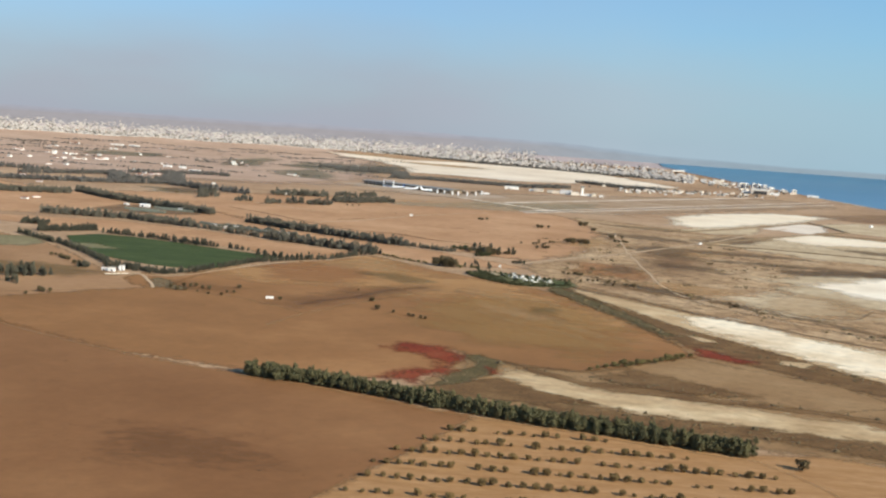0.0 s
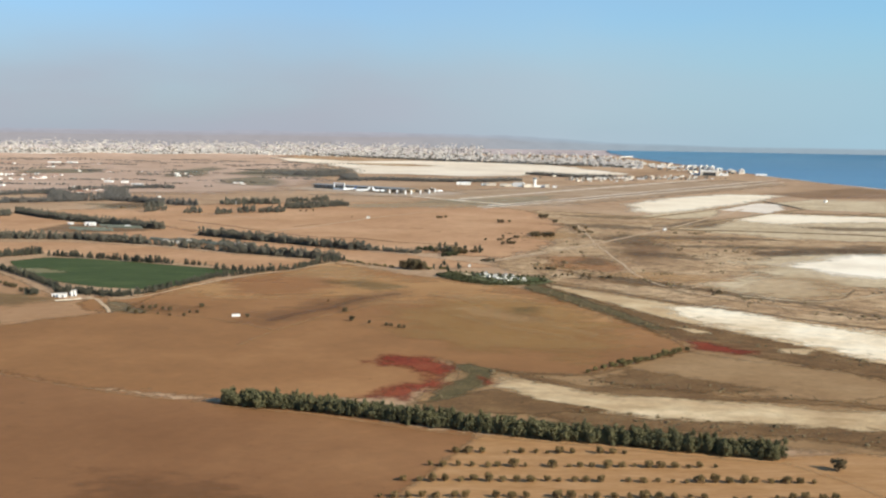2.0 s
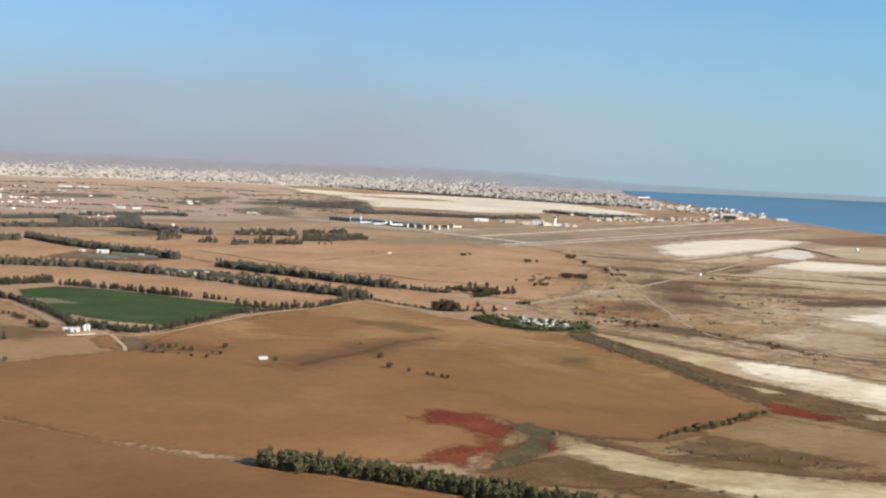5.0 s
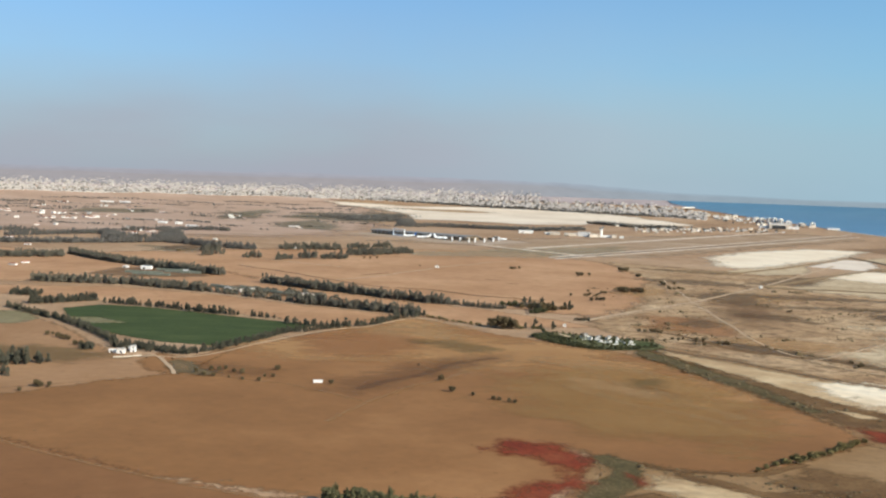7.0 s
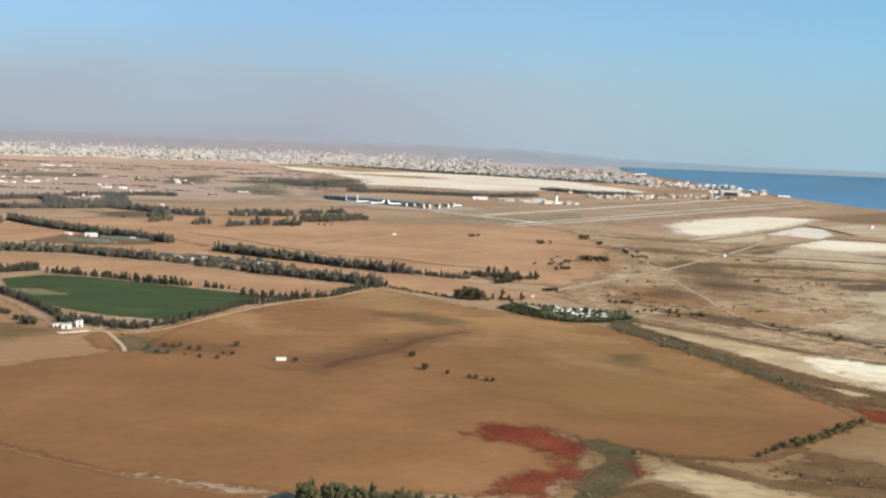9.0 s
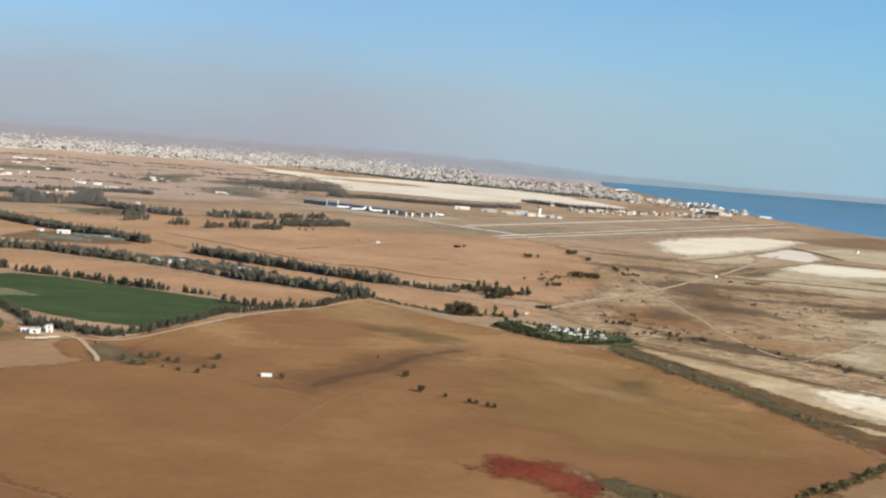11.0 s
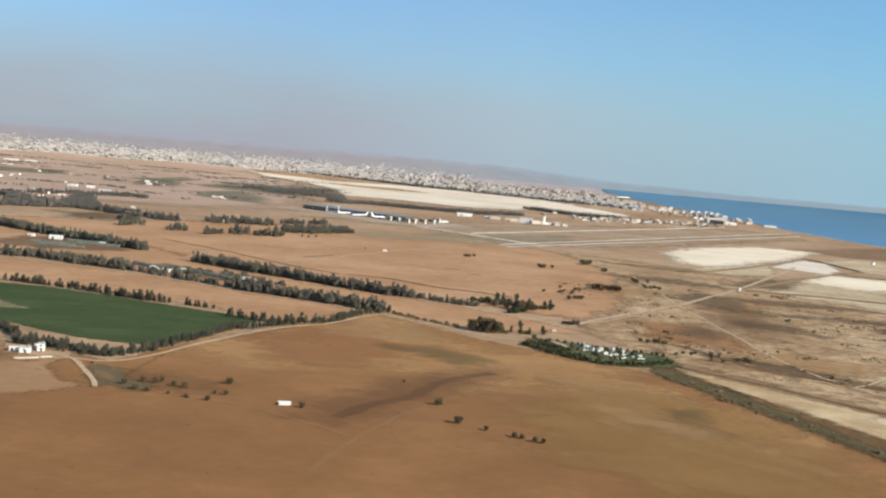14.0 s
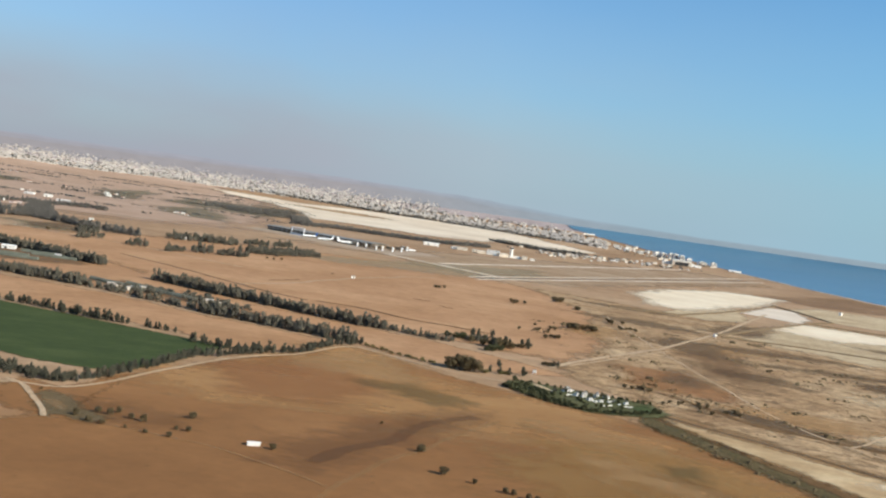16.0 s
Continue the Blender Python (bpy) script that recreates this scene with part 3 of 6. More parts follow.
patch("nursery_ground", [(-650, 1670), (-560, 1655), (-470, 1690), (-490, 1745), (-560, 1800), (-640, 1800)], DITCH, 14, 3, 6, "dark soil of a plant nursery", "field")
patch("nursery_ground", [(-440, 1560), (-320, 1475), (-285, 1490), (-300, 1525), (-400, 1590)], DITCH, 12, 3, 6, "dark soil of a plant nursery", "field")
patch("heath_plain", [(60, 1320), (150, 1500), (220, 1880), (200, 2240), (380, 2120), (560, 2040), (740, 2200), (900, 2200), (1300, 2600), (1700, 2300), (1400, 1600), (700, 1000), (420, 760),
                      (300, 900), (210, 1060), (110, 1180)], HEATH, 18, 1, 16, "dry grey-brown heath with scattered scrub", "heath")
patch("green_field", [(-533, 1300), (-504, 1340), (-454, 1333), (-283, 1256), (-238, 1236), (-251, 1203), (-274, 1132), (-293, 1096), (-314, 1087), (-358, 1097), (-390, 1115), (-433, 1145), (-487, 1203)],
      CROP, 3, 3, 4, "dark green irrigated crop field", "field")
patch("thin_crop_strip", [(-510, 1235), (-470, 1240), (-430, 1205), (-462, 1195)], CROP_PALE, 5, 4, 3, "pale thin strip in the green crop", "field")
patch("pasture", [(-640, 1250), (-575, 1265), (-556, 1259), (-523, 1212), (-533, 1178), (-640, 1130)], CROP_PALE, 8, 3, 5, "pale green pasture beside the crop", "field")
for nm, o in (("crop_far", [(-650, 3192), (-458, 3047), (-480, 3330), (-607, 3679), (-699, 3464)]), ("crop_lake", [(-747, 3843), (-733, 4332), (-345, 4515), (-360, 3800), (-431, 3640), (-640, 3720)]),
              ("crop_west", [(-908, 3548), (-799, 3678), (-915, 4146), (-960, 3805)]), ("crop_farms", [(-1036, 3991), (-951, 4466), (-840, 4300), (-900, 3900)]),
              ("crop_grove", [(-760, 2300), (-640, 2250), (-580, 2150), (-700, 2160)]), ("crop_far_west", [(-1500, 3700), (-1250, 3820), (-1300, 4200), (-1560, 4100)])):
    patch(nm, o, FAR_CROP, 50, 4, 26, "dull green irrigated plot on the plain", "field")

# soil stains of the big field, with the rise's light rim and darker slopes painted in
for o, mt, s in (([(-310, 1000), (-285, 944), (-232, 958), (-225, 985), (-285, 1004)], DARK_SOIL, 16),
                 ([(40, 960), (70, 965), (85, 935), (50, 928)], DARK_SOIL, 20), ([(-141, 1159), (-93, 1164), (-43, 1120), (-71, 1089), (-93, 1111)], OLIVE, 16),
                 ([(-184, 1202), (-141, 1289), (-94, 1263), (-80, 1164), (-128, 1184), (-160, 1181)], STRAW, 20),
                 ([(58, 996), (82, 1000), (80, 966), (58, 970)], OLIVE, 9), ([(5, 1000), (32, 988), (74, 930), (60, 925), (20, 955)], STRAW, 16),
                 ([(-10, 1080), (60, 1060), (80, 1030), (10, 1040)], STRAW, 24),
                 ([(-180, 520), (-120, 510), (-90, 470), (-170, 470)], DARK_SOIL, 24)):
    patch("soil_stain_shade", o, mt, s, 4, None, "faint stain and painted hill shade in the bare soil", "soil")

# far half of the field paled: haze and hill light painted as soil
patch("pale_crest", [(-290, 1075), (-148, 1295), (-60, 1215), (60, 1115), (125, 985), (150, 880), (60, 930), (-20, 1000), (-120, 1050), (-230, 1040)], HAZED_CREST, 60, 2, 9, "crest of the field, paled for haze and hill light", "soil")
patch("yellowed_stubble", [(33, 1048), (90, 1050), (133, 900), (120, 830), (79, 785), (3, 812), (-40, 880), (-50, 960), (-10, 1020)], YELLOWED, 45, 3, 8, "yellowish stubble on the middle of the field", "soil")
patch("rusty_soil", [(-240, 1150), (-160, 1235), (-125, 1180), (-120, 1110), (-150, 1060), (-220, 1060)], RUSTY, 28, 3, 7, "rust-red bare soil on the rise", "soil")
# the ground is flat here; the swale's shade is painted on
patch("swale", [(-185, 915), (-160, 903), (-135, 925), (-104, 983), (-56, 1042), (-40, 1090), (-80, 1078), (-134, 1014), (-174, 954)], SWALE, 30, 4, 5, "dark swale down the bare field, shade in its colour", "soil")
ribbon("swale_floor", [(-160, 918), (-138, 950), (-108, 1000), (-78, 1046), (-50, 1075)], 12, SWALE, 5, 6, 8, "dark swale down the bare field, shade in its colour", "soil")
ribbon("swale_lip", [(-168, 815), (-161, 833), (-147, 878), (-119, 934), (-98, 966), (-74, 1008), (-35, 1070)], 5, STREAK, 6, 6, 3, "pale dry lip along the swale", "soil")
ribbon("straw_streak", [(-20, 1075), (24, 1027), (41, 993), (62, 957), (87, 908), (112, 862)], 15, STREAK, 6, 6, 9, "pale straw streak across the bare field", "soil")
ribbon("straw_streak", [(0, 960), (22, 932), (52, 889), (98, 848)], 12, STREAK, 6, 6, 9, "pale straw streak across the bare field", "soil")
patch("junction_field", [(-345, 1040), (-318, 1022), (-285, 1085), (-285, 1092), (-300, 960), (-330, 960), (-350, 1000)], FIELD, 5, 1, 4, "bare brown soil beside the farm track", "field")

# creeks of salt and the scrub beside them
patch("saltmarsh_clay", [(-34, 640), (-4, 765), (40, 745), (85, 736), (150, 790), (172, 860), (140, 960), (95, 1100), (96, 1172), (150, 1150), (225, 1045), (300, 975), (400, 890), (500, 780), (500, 480), (250, 548), (150, 572), (40, 610)], WEDGE, 9, 0, 6, "tan clay ground of the salt marsh", "soil")
ribbon("field_rim", [(122, 755), (104, 742), (85, 728), (40, 732), (0, 756)], 7, SCRUB, 4, 5, 3, "dark weedy rim of the ploughed field", "scrub")
patch("rough_ground", [(-560, 1060), (-420, 1050), (-372, 1012), (-410, 985), (-470, 960), (-560, 980)], OLIVE, 22, 3, 6, "rough grey-brown ground beside the farm", "scrub")
patch("salt_creek_south", [(26, 720), (48, 708), (83, 682), (109, 676), (146, 666), (224, 642), (320, 610), (420, 575), (420, 520), (320, 565), (210, 599), (153, 612), (110, 618), (79, 639), (45, 666), (24, 695)],
      SALT_TAN, 12, 3, 3.5, "pale dried salt creek bed", "salt flat")
patch("salt_creek_north", [(105, 1152), (154, 1095), (214, 1026), (277, 965), (360, 890), (480, 770), (480, 645), (302, 775), (280, 806), (261, 842), (232, 886), (196, 936), (162, 1015), (130, 1078), (106, 1140)],
      SALT_TAN, 8, 3, 3.5, "pale dried salt creek bed", "salt flat")
patch("salt_bar", [(205, 1010), (251, 1012), (293, 945), (331, 905), (420, 830), (480, 760), (480, 665), (302, 795), (275, 840), (245, 885), (215, 935)], SALT, 20, 4, 5, "white salt crust on the creek bed", "salt flat")
patch("scrub_bank_north", [(100, 1150), (135, 1060), (165, 1000), (198, 934), (233, 885), (264, 842), (302, 773), (420, 655), (330, 690), (250, 760), (215, 800), (185, 845), (150, 935), (115, 1040), (84, 1118)],
      SCRUB, 10, 4, 3.5, "grey saltmarsh scrub along the creek", "scrub")
patch("green_bank", [(95, 1148), (120, 1085), (155, 990), (180, 900), (168, 895), (140, 975), (100, 1075), (78, 1125)], SCRUB_GREEN, 7, 5, 3, "green reed bank along the creek", "scrub")
patch("scrub_bank_south", [(60, 640), (110, 622), (170, 612), (250, 596), (420, 535), (420, 500), (240, 558), (180, 585), (120, 592), (85, 598), (40, 625)], SCRUB, 10, 4, 3.5,
      "grey-brown saltmarsh scrub beside the tree row", "scrub")
patch("scrub_patch", [(90, 715), (125, 745), (165, 715), (200, 690), (150, 682), (110, 692)], SCRUB, 10, 4, 3, "dark scrub patch in the field corner", "scrub")
patch("scrub_lip", [(25, 742), (50, 724), (82, 698), (130, 690), (160, 676), (230, 664), (320, 634), (320, 624), (228, 654), (150, 666), (104, 676), (80, 686), (46, 712)], SCRUB, 5, 4, 2.5, "dark scrub rim of the salt creek", "scrub")
patch("scrub_by_red", [(-8, 752), (6, 760), (24, 742), (16, 700), (-4, 668), (-22, 656), (-16, 690), (2, 715), (4, 735)], SCRUB_GREEN, 6, 4, 2, "grey-green scrub beside red plants", "scrub")
patch("red_plants", [(-66, 765), (-50, 786), (-20, 778), (-6, 745), (-8, 726), (-14, 712), (-20, 722), (-32, 744)], RED, 12, 5, 2, "crimson glasswort patch on damp ground", "plants")
patch("red_plants_low", [(-14, 716), (-12, 700), (-24, 682), (-38, 660), (-62, 668), (-45, 692), (-28, 706)], RED, 12, 5, 2, "crimson glasswort patch on damp ground", "plants")
patch("red_plants_rim", [(12, 722), (18, 714), (22, 702), (16, 700), (12, 710)], RED, 6, 5, 2, "crimson glasswort fringe of the scrub", "plants")
patch("red_plants_east", [(184, 846), (196, 846), (224, 808), (214, 796), (186, 815)], RED, 11, 5, 2, "crimson glasswort patch on damp ground", "plants")
ribbon("salt_rill", [(-30, 655), (-18, 680), (-6, 705), (0, 722), (-2, 740)], 1.2, TRACK_FAINT, 6, 3, 2, "thin pale salt rill through red plants", "salt")
patch("salt_fleck", [(190, 905), (205, 898), (214, 880), (200, 880)], SALT_TAN, 5, 5, 2, "pale salt fleck in the scrub", "salt flat")
patch("salt_fleck", [(250, 822), (276, 818), (262, 800), (247, 806)], SALT_TAN, 5, 5, 2, "pale salt fleck in the scrub", "salt flat")
patch("clay_south", [(-30, 650), (20, 690), (45, 664), (84, 640), (60, 628), (0, 632)], SCRUB, 5, 3, 3, "brown clay bank behind the tree row", "scrub")
patch("heath_band_a", [(115, 1215), (180, 1180), (280, 1060), (400, 920), (500, 800), (560, 820), (420, 980), (300, 1110), (200, 1230), (130, 1260)], HEATH, 14, 2, 7,
      "reddish-brown dry grassland beside the creek", "heath")
ribbon("creek_rim", [(100, 1168), (160, 1104), (222, 1034), (285, 974), (368, 900), (490, 780)], 9, DITCH, 5, 6, 5, "dark scrub rim of the north salt creek", "scrub")
ribbon("scrub_line", [(140, 1262), (161, 1223), (177, 1185), (193, 1160), (214, 1146), (234, 1136), (253, 1124), (278, 1108)], 10, SCRUB, 6, 5, 6, "dark scrub along a dry ditch on the heath", "scrub")
patch("scrub_thicket", [(170, 1225), (180, 1222), (217, 1197), (240, 1150), (232, 1138), (205, 1150), (185, 1180)], DITCH, 9, 5, 3, "dark thicket beside the dry ditch", "scrub")
patch("round_knoll", [(318, 1110), (325, 1150), (352, 1190), (385, 1222), (415, 1228), (439, 1215), (440, 1160), (423, 1110), (400, 1075), (368, 1057), (340, 1060), (325, 1078)], STREAK, 7, 6, 4, "round knoll of dry yellow grass", "heath")
ribbon("knoll_rim", [(330, 1072), (350, 1056), (368, 1051), (400, 1068), (424, 1104), (438, 1125)], 4, DITCH, 7, 4, 3, "dark scrub rim below the knoll", "scrub")
ribbon("dry_stream", [(300, 1075), (330, 1060), (361, 1044), (385, 1050), (409, 1070), (456, 1098), (520, 1120)], 5, PALE, 7, 5, 4, "pale dry stream bed below the knoll", "stream")
ribbon("track_ditch", [(243, 1120), (262, 1131), (302, 1175), (343, 1214), (400, 1290)], 3.5, TRACK, 6, 6, 3, "pale dirt track off the ditch")
patch("grey_scrub", [(231, 1463), (253, 1567), (304, 1585), (326, 1537), (316, 1453), (285, 1408), (260, 1330), (240, 1380)], DARK_SOIL, 30, 4, 7, "grey dry scrub beside the crossing", "scrub")
patch("orange_heath", [(145, 1410), (209, 1400), (226, 1290), (200, 1255), (169, 1270), (121, 1307)], RUSTY, 24, 3, 7, "rust-coloured dry grass on the heath", "heath")
patch("dark_marsh", [(433, 1472), (520, 1512), (583, 1535), (640, 1590), (673, 1573), (640, 1500), (567, 1459), (500, 1440), (429, 1425)], DITCH, 16, 5, 7, "dark marsh scrub at the edge of the salt flat", "scrub")
ribbon("track_creek", [(300, 1040), (380, 985), (470, 940), (560, 925)], 5, TRACK_FAINT, 5, 8, 3, "pale track beside the salt creek")
patch("scrub_ditch", [(150, 1225), (203, 1203), (250, 1160), (300, 1100), (360, 1030), (430, 930), (425, 910), (345, 1025), (285, 1085), (240, 1142), (195, 1185), (155, 1200)], DITCH, 9, 3, 5, "dark scrub along a dry ditch", "scrub")
for o in ([(330, 1560), (520, 1560), (700, 1500), (680, 1460), (500, 1510), (340, 1530)], [(420, 1470), (560, 1450), (640, 1380), (520, 1400)], [(190, 1900), (330, 1900), (400, 1800), (280, 1820)],
          [(250, 1480), (330, 1450), (340, 1380), (260, 1420)], [(300, 1700), (480, 1690), (560, 1640), (360, 1640)], [(640, 1900), (900, 1880), (980, 1800), (700, 1820)],
          [(240, 2110), (380, 2090), (420, 2030), (300, 2050)], [(380, 1860), (493, 2010), (560, 2020), (490, 1850)], [(240, 1640), (300, 1720), (340, 1680), (327, 1540), (280, 1560)],
          [(434, 1490), (520, 1500), (640, 1440), (492, 1455)], [(160, 1340), (215, 1420), (220, 1360), (190, 1310)]):
    patch("scrub_streak", o, DITCH, 24, 3, 9, "dark dry scrub streak on the heath", "scrub")
patch("clay_east", [(380, 1240), (400, 1380), (520, 1470), (640, 1440), (700, 1280), (560, 1100), (450, 1130)], PALE, 45, 3, 10, "pale clay flat with salt", "salt flat")
patch("salt_east", [(440, 1330), (560, 1450), (720, 1450), (760, 1300), (600, 1180), (480, 1230)], SALT_WHITE, 40, 4, 9, "white salt flat on clay", "salt flat")
patch("clay_knoll", [(290, 1150), (360, 1230), (430, 1200), (400, 1080), (330, 1060)], PALE, 36, 2, 8, "low pale clay rise with dry grass", "heath")
for o in ([(110, 1300), (180, 1380), (230, 1350), (160, 1270)], [(170, 1230), (260, 1260), (320, 1180), (240, 1170)], [(260, 1620), (380, 1700), (420, 1650), (300, 1570)],
          [(130, 1650), (210, 1760), (225, 1700), (170, 1600)]):
    patch("straw_patch", o, STRAW, 22, 2, 9, "pale straw patch on the heath", "heath")

# salt pans of the coast
patch("salt_pan_west", [(425, 2200), (460, 2470), (600, 2690), (816, 2900), (965, 2870), (896, 2756), (760, 2530), (480, 2185)], PAN, 40, 3, 10, "dry cream-coloured salt pan", "salt flat")
patch("clay_apron", [(400, 2090), (470, 2190), (700, 2420), (620, 2280), (560, 2100), (470, 2040)], PALE, 14, 2, 10, "pale clay apron of a salt pan", "salt flat")
patch("salt_pan_mid", [(622, 2290), (790, 2540), (830, 2500), (780, 2320), (706, 2215)], SALT_GREY, 12, 3, 9, "grey-white dry salt pan", "salt flat")
patch("clay_pan_east", [(440, 1800), (560, 2000), (720, 2200), (1000, 2100), (1200, 1800), (800, 1600), (560, 1680)], PALE, 30, 2, 14, "pale clay of a drained salt pan", "salt flat")
patch("salt_pan_east", [(578, 2030), (695, 2195), (900, 2125), (960, 2030), (760, 1995), (640, 1945)], PAN, 30, 4, 10, "bright white salt crust on a drained pan", "salt flat")
patch("clay_pan_far", [(840, 2560), (980, 2700), (1300, 2650), (1400, 2350), (1000, 2240), (830, 2330)], PALE, 18, 2, 16, "tan clay of a far salt pan", "salt flat")
patch("dark_shore", [(930, 2960), (1060, 3050), (1380, 3350), (1480, 3000), (1250, 2780), (1000, 2760)], DARK_SOIL, 40, 2, 20, "dark marsh beside the shore", "scrub")


def dyke(line, label):
    """A low earth bank with a flat top, between salt pans."""
    v, f = [], []
    pts = []
    for (x0, y0), (x1, y1) in zip(line, line[1:]):
        k = max(1, int(math.hypot(x1 - x0, y1 - y0) / 12))
        pts += [(x0 + (x1 - x0) * i / k, y0 + (y1 - y0) * i / k) for i in range(k)]
    pts = np.array(pts + [line[-1]], float)
    way = np.gradient(pts, axis=0)
    way /= np.linalg.norm(way, axis=1)[:, None]
    for (x, y), (wx, wy) in zip(pts, way):
        k = 1 + 0.25 * noise.noise((x * 0.03, y * 0.03, 1))
        for off, z in ((-5, 0), (-2, 1.8), (2, 1.8), (5, 0)):
            v.append((x + wy * off * k, y - wx * off * k, z * k))
    f = [(4 * i + a, 4 * i + 4 + a, 4 * i + 5 + a, 4 * i + 1 + a) for i in range(len(pts) - 1) for a in range(3)]
    tagged(new("dyke", mesh("dyke", v, [t[::-1] for t in f], EARTH_BANK)), label, "dyke", kind="structure")


dyke([(300, 2060), (425, 2068), (560, 2230), (700, 2420), (820, 2590), (835, 2630)], "dark earth dyke between salt pans")
dyke([(395, 1812), (560, 2020), (735, 2235), (830, 2330), (835, 2500), (825, 2590)], "dark earth dyke between salt pans")
dyke([(735, 2230), (860, 2190), (1050, 2060), (1300, 1900)], "dark earth dyke along a salt pan")
dyke([(400, 1800), (520, 1790), (700, 1740), (1000, 1600)], "low earth dyke on the heath")

# lake behind the airport
patch("salt_lake", [(-960, 6300), (-404, 5650), (-71, 5880), (300, 5700), (617, 5399), (760, 4700), (829, 4289), (640, 4015), (432, 4270), (338, 3970), (124, 3880), (-100, 4020), (-289, 4030), (-330, 4500), (-500, 5000), (-760, 5600)],
      LAKE, 40, 3, 40, "dry cream-coloured salt lake", "salt flat")
patch("lake_spit", [(-420, 5300), (-100, 5250), (60, 5000), (-80, 4900), (-300, 5000)], HEATH, 40, 4, 40, "brown spit in the dry lake", "heath")

# tracks and airfield
ribbon("track_cross", [(54, 1330), (73, 1364), (147, 1460), (235, 1572), (395, 1816), (540, 2065), (692, 2329)], 8, TRACK, 6, 8, 3, "pale dirt track across the heath")
ribbon("track_cross_side", [(249, 1885), (240, 1700), (231, 1559), (226, 1398), (220, 1243), (231, 1154), (262, 1080), (330, 1000)], 3.4, TRACK, 5, 8, 4, "pale dirt track across the heath")
ribbon("track_double", [(78, 1358), (153, 1452), (243, 1562)], 3.5, TRACK, 6, 8, 2, "pale second wheel track")
ribbon("track_field", [(-520, 810), (-406, 770), (-353, 746), (-297, 713), (-237, 680), (-176, 655)], 3.5, TRACK_FAINT, 5, 6, 3, "faint dirt track between fields")
ribbon("track_farm", [(-520, 836), (-406, 880), (-341, 924), (-318, 940), (-308, 951)], 3, TRACK_FAINT, 5, 6, 2, "dirt track past farm houses")
ribbon("track_junction", [(-306, 950), (-310, 964), (-324, 991), (-335, 1013), (-346, 1029), (-352, 1029)], 4.5, TRACK, 6, 4, 1.5, "pale dirt track at a field junction")
ribbon("track_ridge", [(-372, 1008), (-358, 1017), (-350, 1028), (-340, 1029), (-327, 1019), (-314, 1021), (-300, 1040), (-287, 1069), (-270, 1111), (-243, 1165), (-213, 1210), (-182, 1236), (-148, 1303), (-133, 1318), (-66, 1252), (-5, 1225)], 4.2, TRACK, 5, 6, 2,
       "pale dirt track along the field edge")
ribbon("track_hollow", [(-307, 951), (-283, 948), (-261, 945), (-234, 934), (-212, 926), (-180, 905), (-150, 878)], 2.5, TRACK_FAINT, 5, 6, 4, "faint track across the bare field")
ribbon("track_orchard", [(158, 545), (176, 520), (190, 480), (200, 430), (215, 360)], 4.5, TRACK_FAINT, 5, 5, 3, "dirt track beside the orchard")
ribbon("track_belt", [(-150, 643), (-95, 628), (-60, 611), (-8, 589), (35, 576), (80, 564), (121, 549), (160, 541)], 4.0, TRACK_FAINT, 5, 5, 2, "dirt track along the tree row")
ribbon("track_plain", [(-280, 1700), (-259, 1732), (-229, 1779), (-205, 1825), (-155, 1931), (-97, 2034), (-58, 2099), (20, 2200)], 6, TRACK, 4, 10, 6, "pale track across the orange field")
ribbon("ditch_west", [(-470, 1900), (-414, 1845), (-358, 1788), (-296, 1717), (-239, 1659), (-190, 1620)], 9, DITCH, 4, 8, 5, "dark overgrown ditch across the orange field", "ditch")
for line in ([(-50, 1790), (-38, 1789), (-26, 1787)], [(-16, 1743), (-8, 1737), (1, 1731)], [(-250, 1790), (-225, 1830), (-210, 1850)]):
    ribbon("weed_strip", line, 7, SCRUB, 4, 5, 2, "short dark strip of weeds in the stubble", "scrub")
patch("airfield_green", [(-258, 2260), (-120, 2420), (17, 2530), (309, 2759), (290, 2560), (114, 2300), (-60, 2250)], WEEDS, 50, 3, 22, "dull green weeds on the airfield's edge", "grass")
ribbon("ditch_line", [(-180, 1625), (-133, 1614), (-101, 1589), (-65, 1559), (-31, 1547), (20, 1520)], 9, SCRUB, 4, 8, 4, "dark ditch across the field", "ditch")
ribbon("road_west", [(-1300, 2330), (-870, 2230), (-480, 2060), (-300, 1930)], 6, TRACK, 3, 14, 4, "pale farm road among fields")


def strip(name, p0, p1, width, material, level, label, category):
    """A straight paved strip, gridded along its length."""
    a, b = np.array(p0, float), np.array(p1, float)
    way = (b - a) / np.linalg.norm(b - a)
    side = np.array((way[1], -way[0])) * width / 2
    return patch(name, [a - side, b - side, b + side, a + side], material, 2.5, level, max(6, width / 5), label, category)


strip("runway", (95, 2290), (1285, 3790), 44, ASPHALT, 4, "long grey asphalt runway", "runway")
strip("runway_edge", (90, 2309), (1300, 3870), 10, CONCRETE, 5, "pale concrete shoulder of the runway", "runway")
strip("runway_edge_east", (100, 2271), (1260, 3692), 10, CONCRETE, 5, "pale concrete shoulder of the runway", "runway")
strip("taxiway", (58, 2572), (1056, 3888), 16, CONCRETE, 4, "pale concrete taxiway", "taxiway")
strip("taxiway_link", (-60, 2660), (170, 2390), 14, CONCRETE, 4, "pale concrete taxiway link", "taxiway")
patch("apron", [(-420, 2960), (-330, 2880), (-180, 2720), (-40, 2650), (90, 2800), (40, 2860), (-80, 2790), (-170, 2840), (-350, 3050)], APRON, 8, 4, 12, "pale concrete aircraft apron", "apron")
patch("airfield_grass", [(-300, 2700), (-40, 2600), (120, 2350), (300, 2400), (1200, 3500), (1100, 3800), (600, 3400), (300, 3150), (60, 2950)], AIRFIELD, 60, 2, 26, "dry grass of the airfield", "grass")


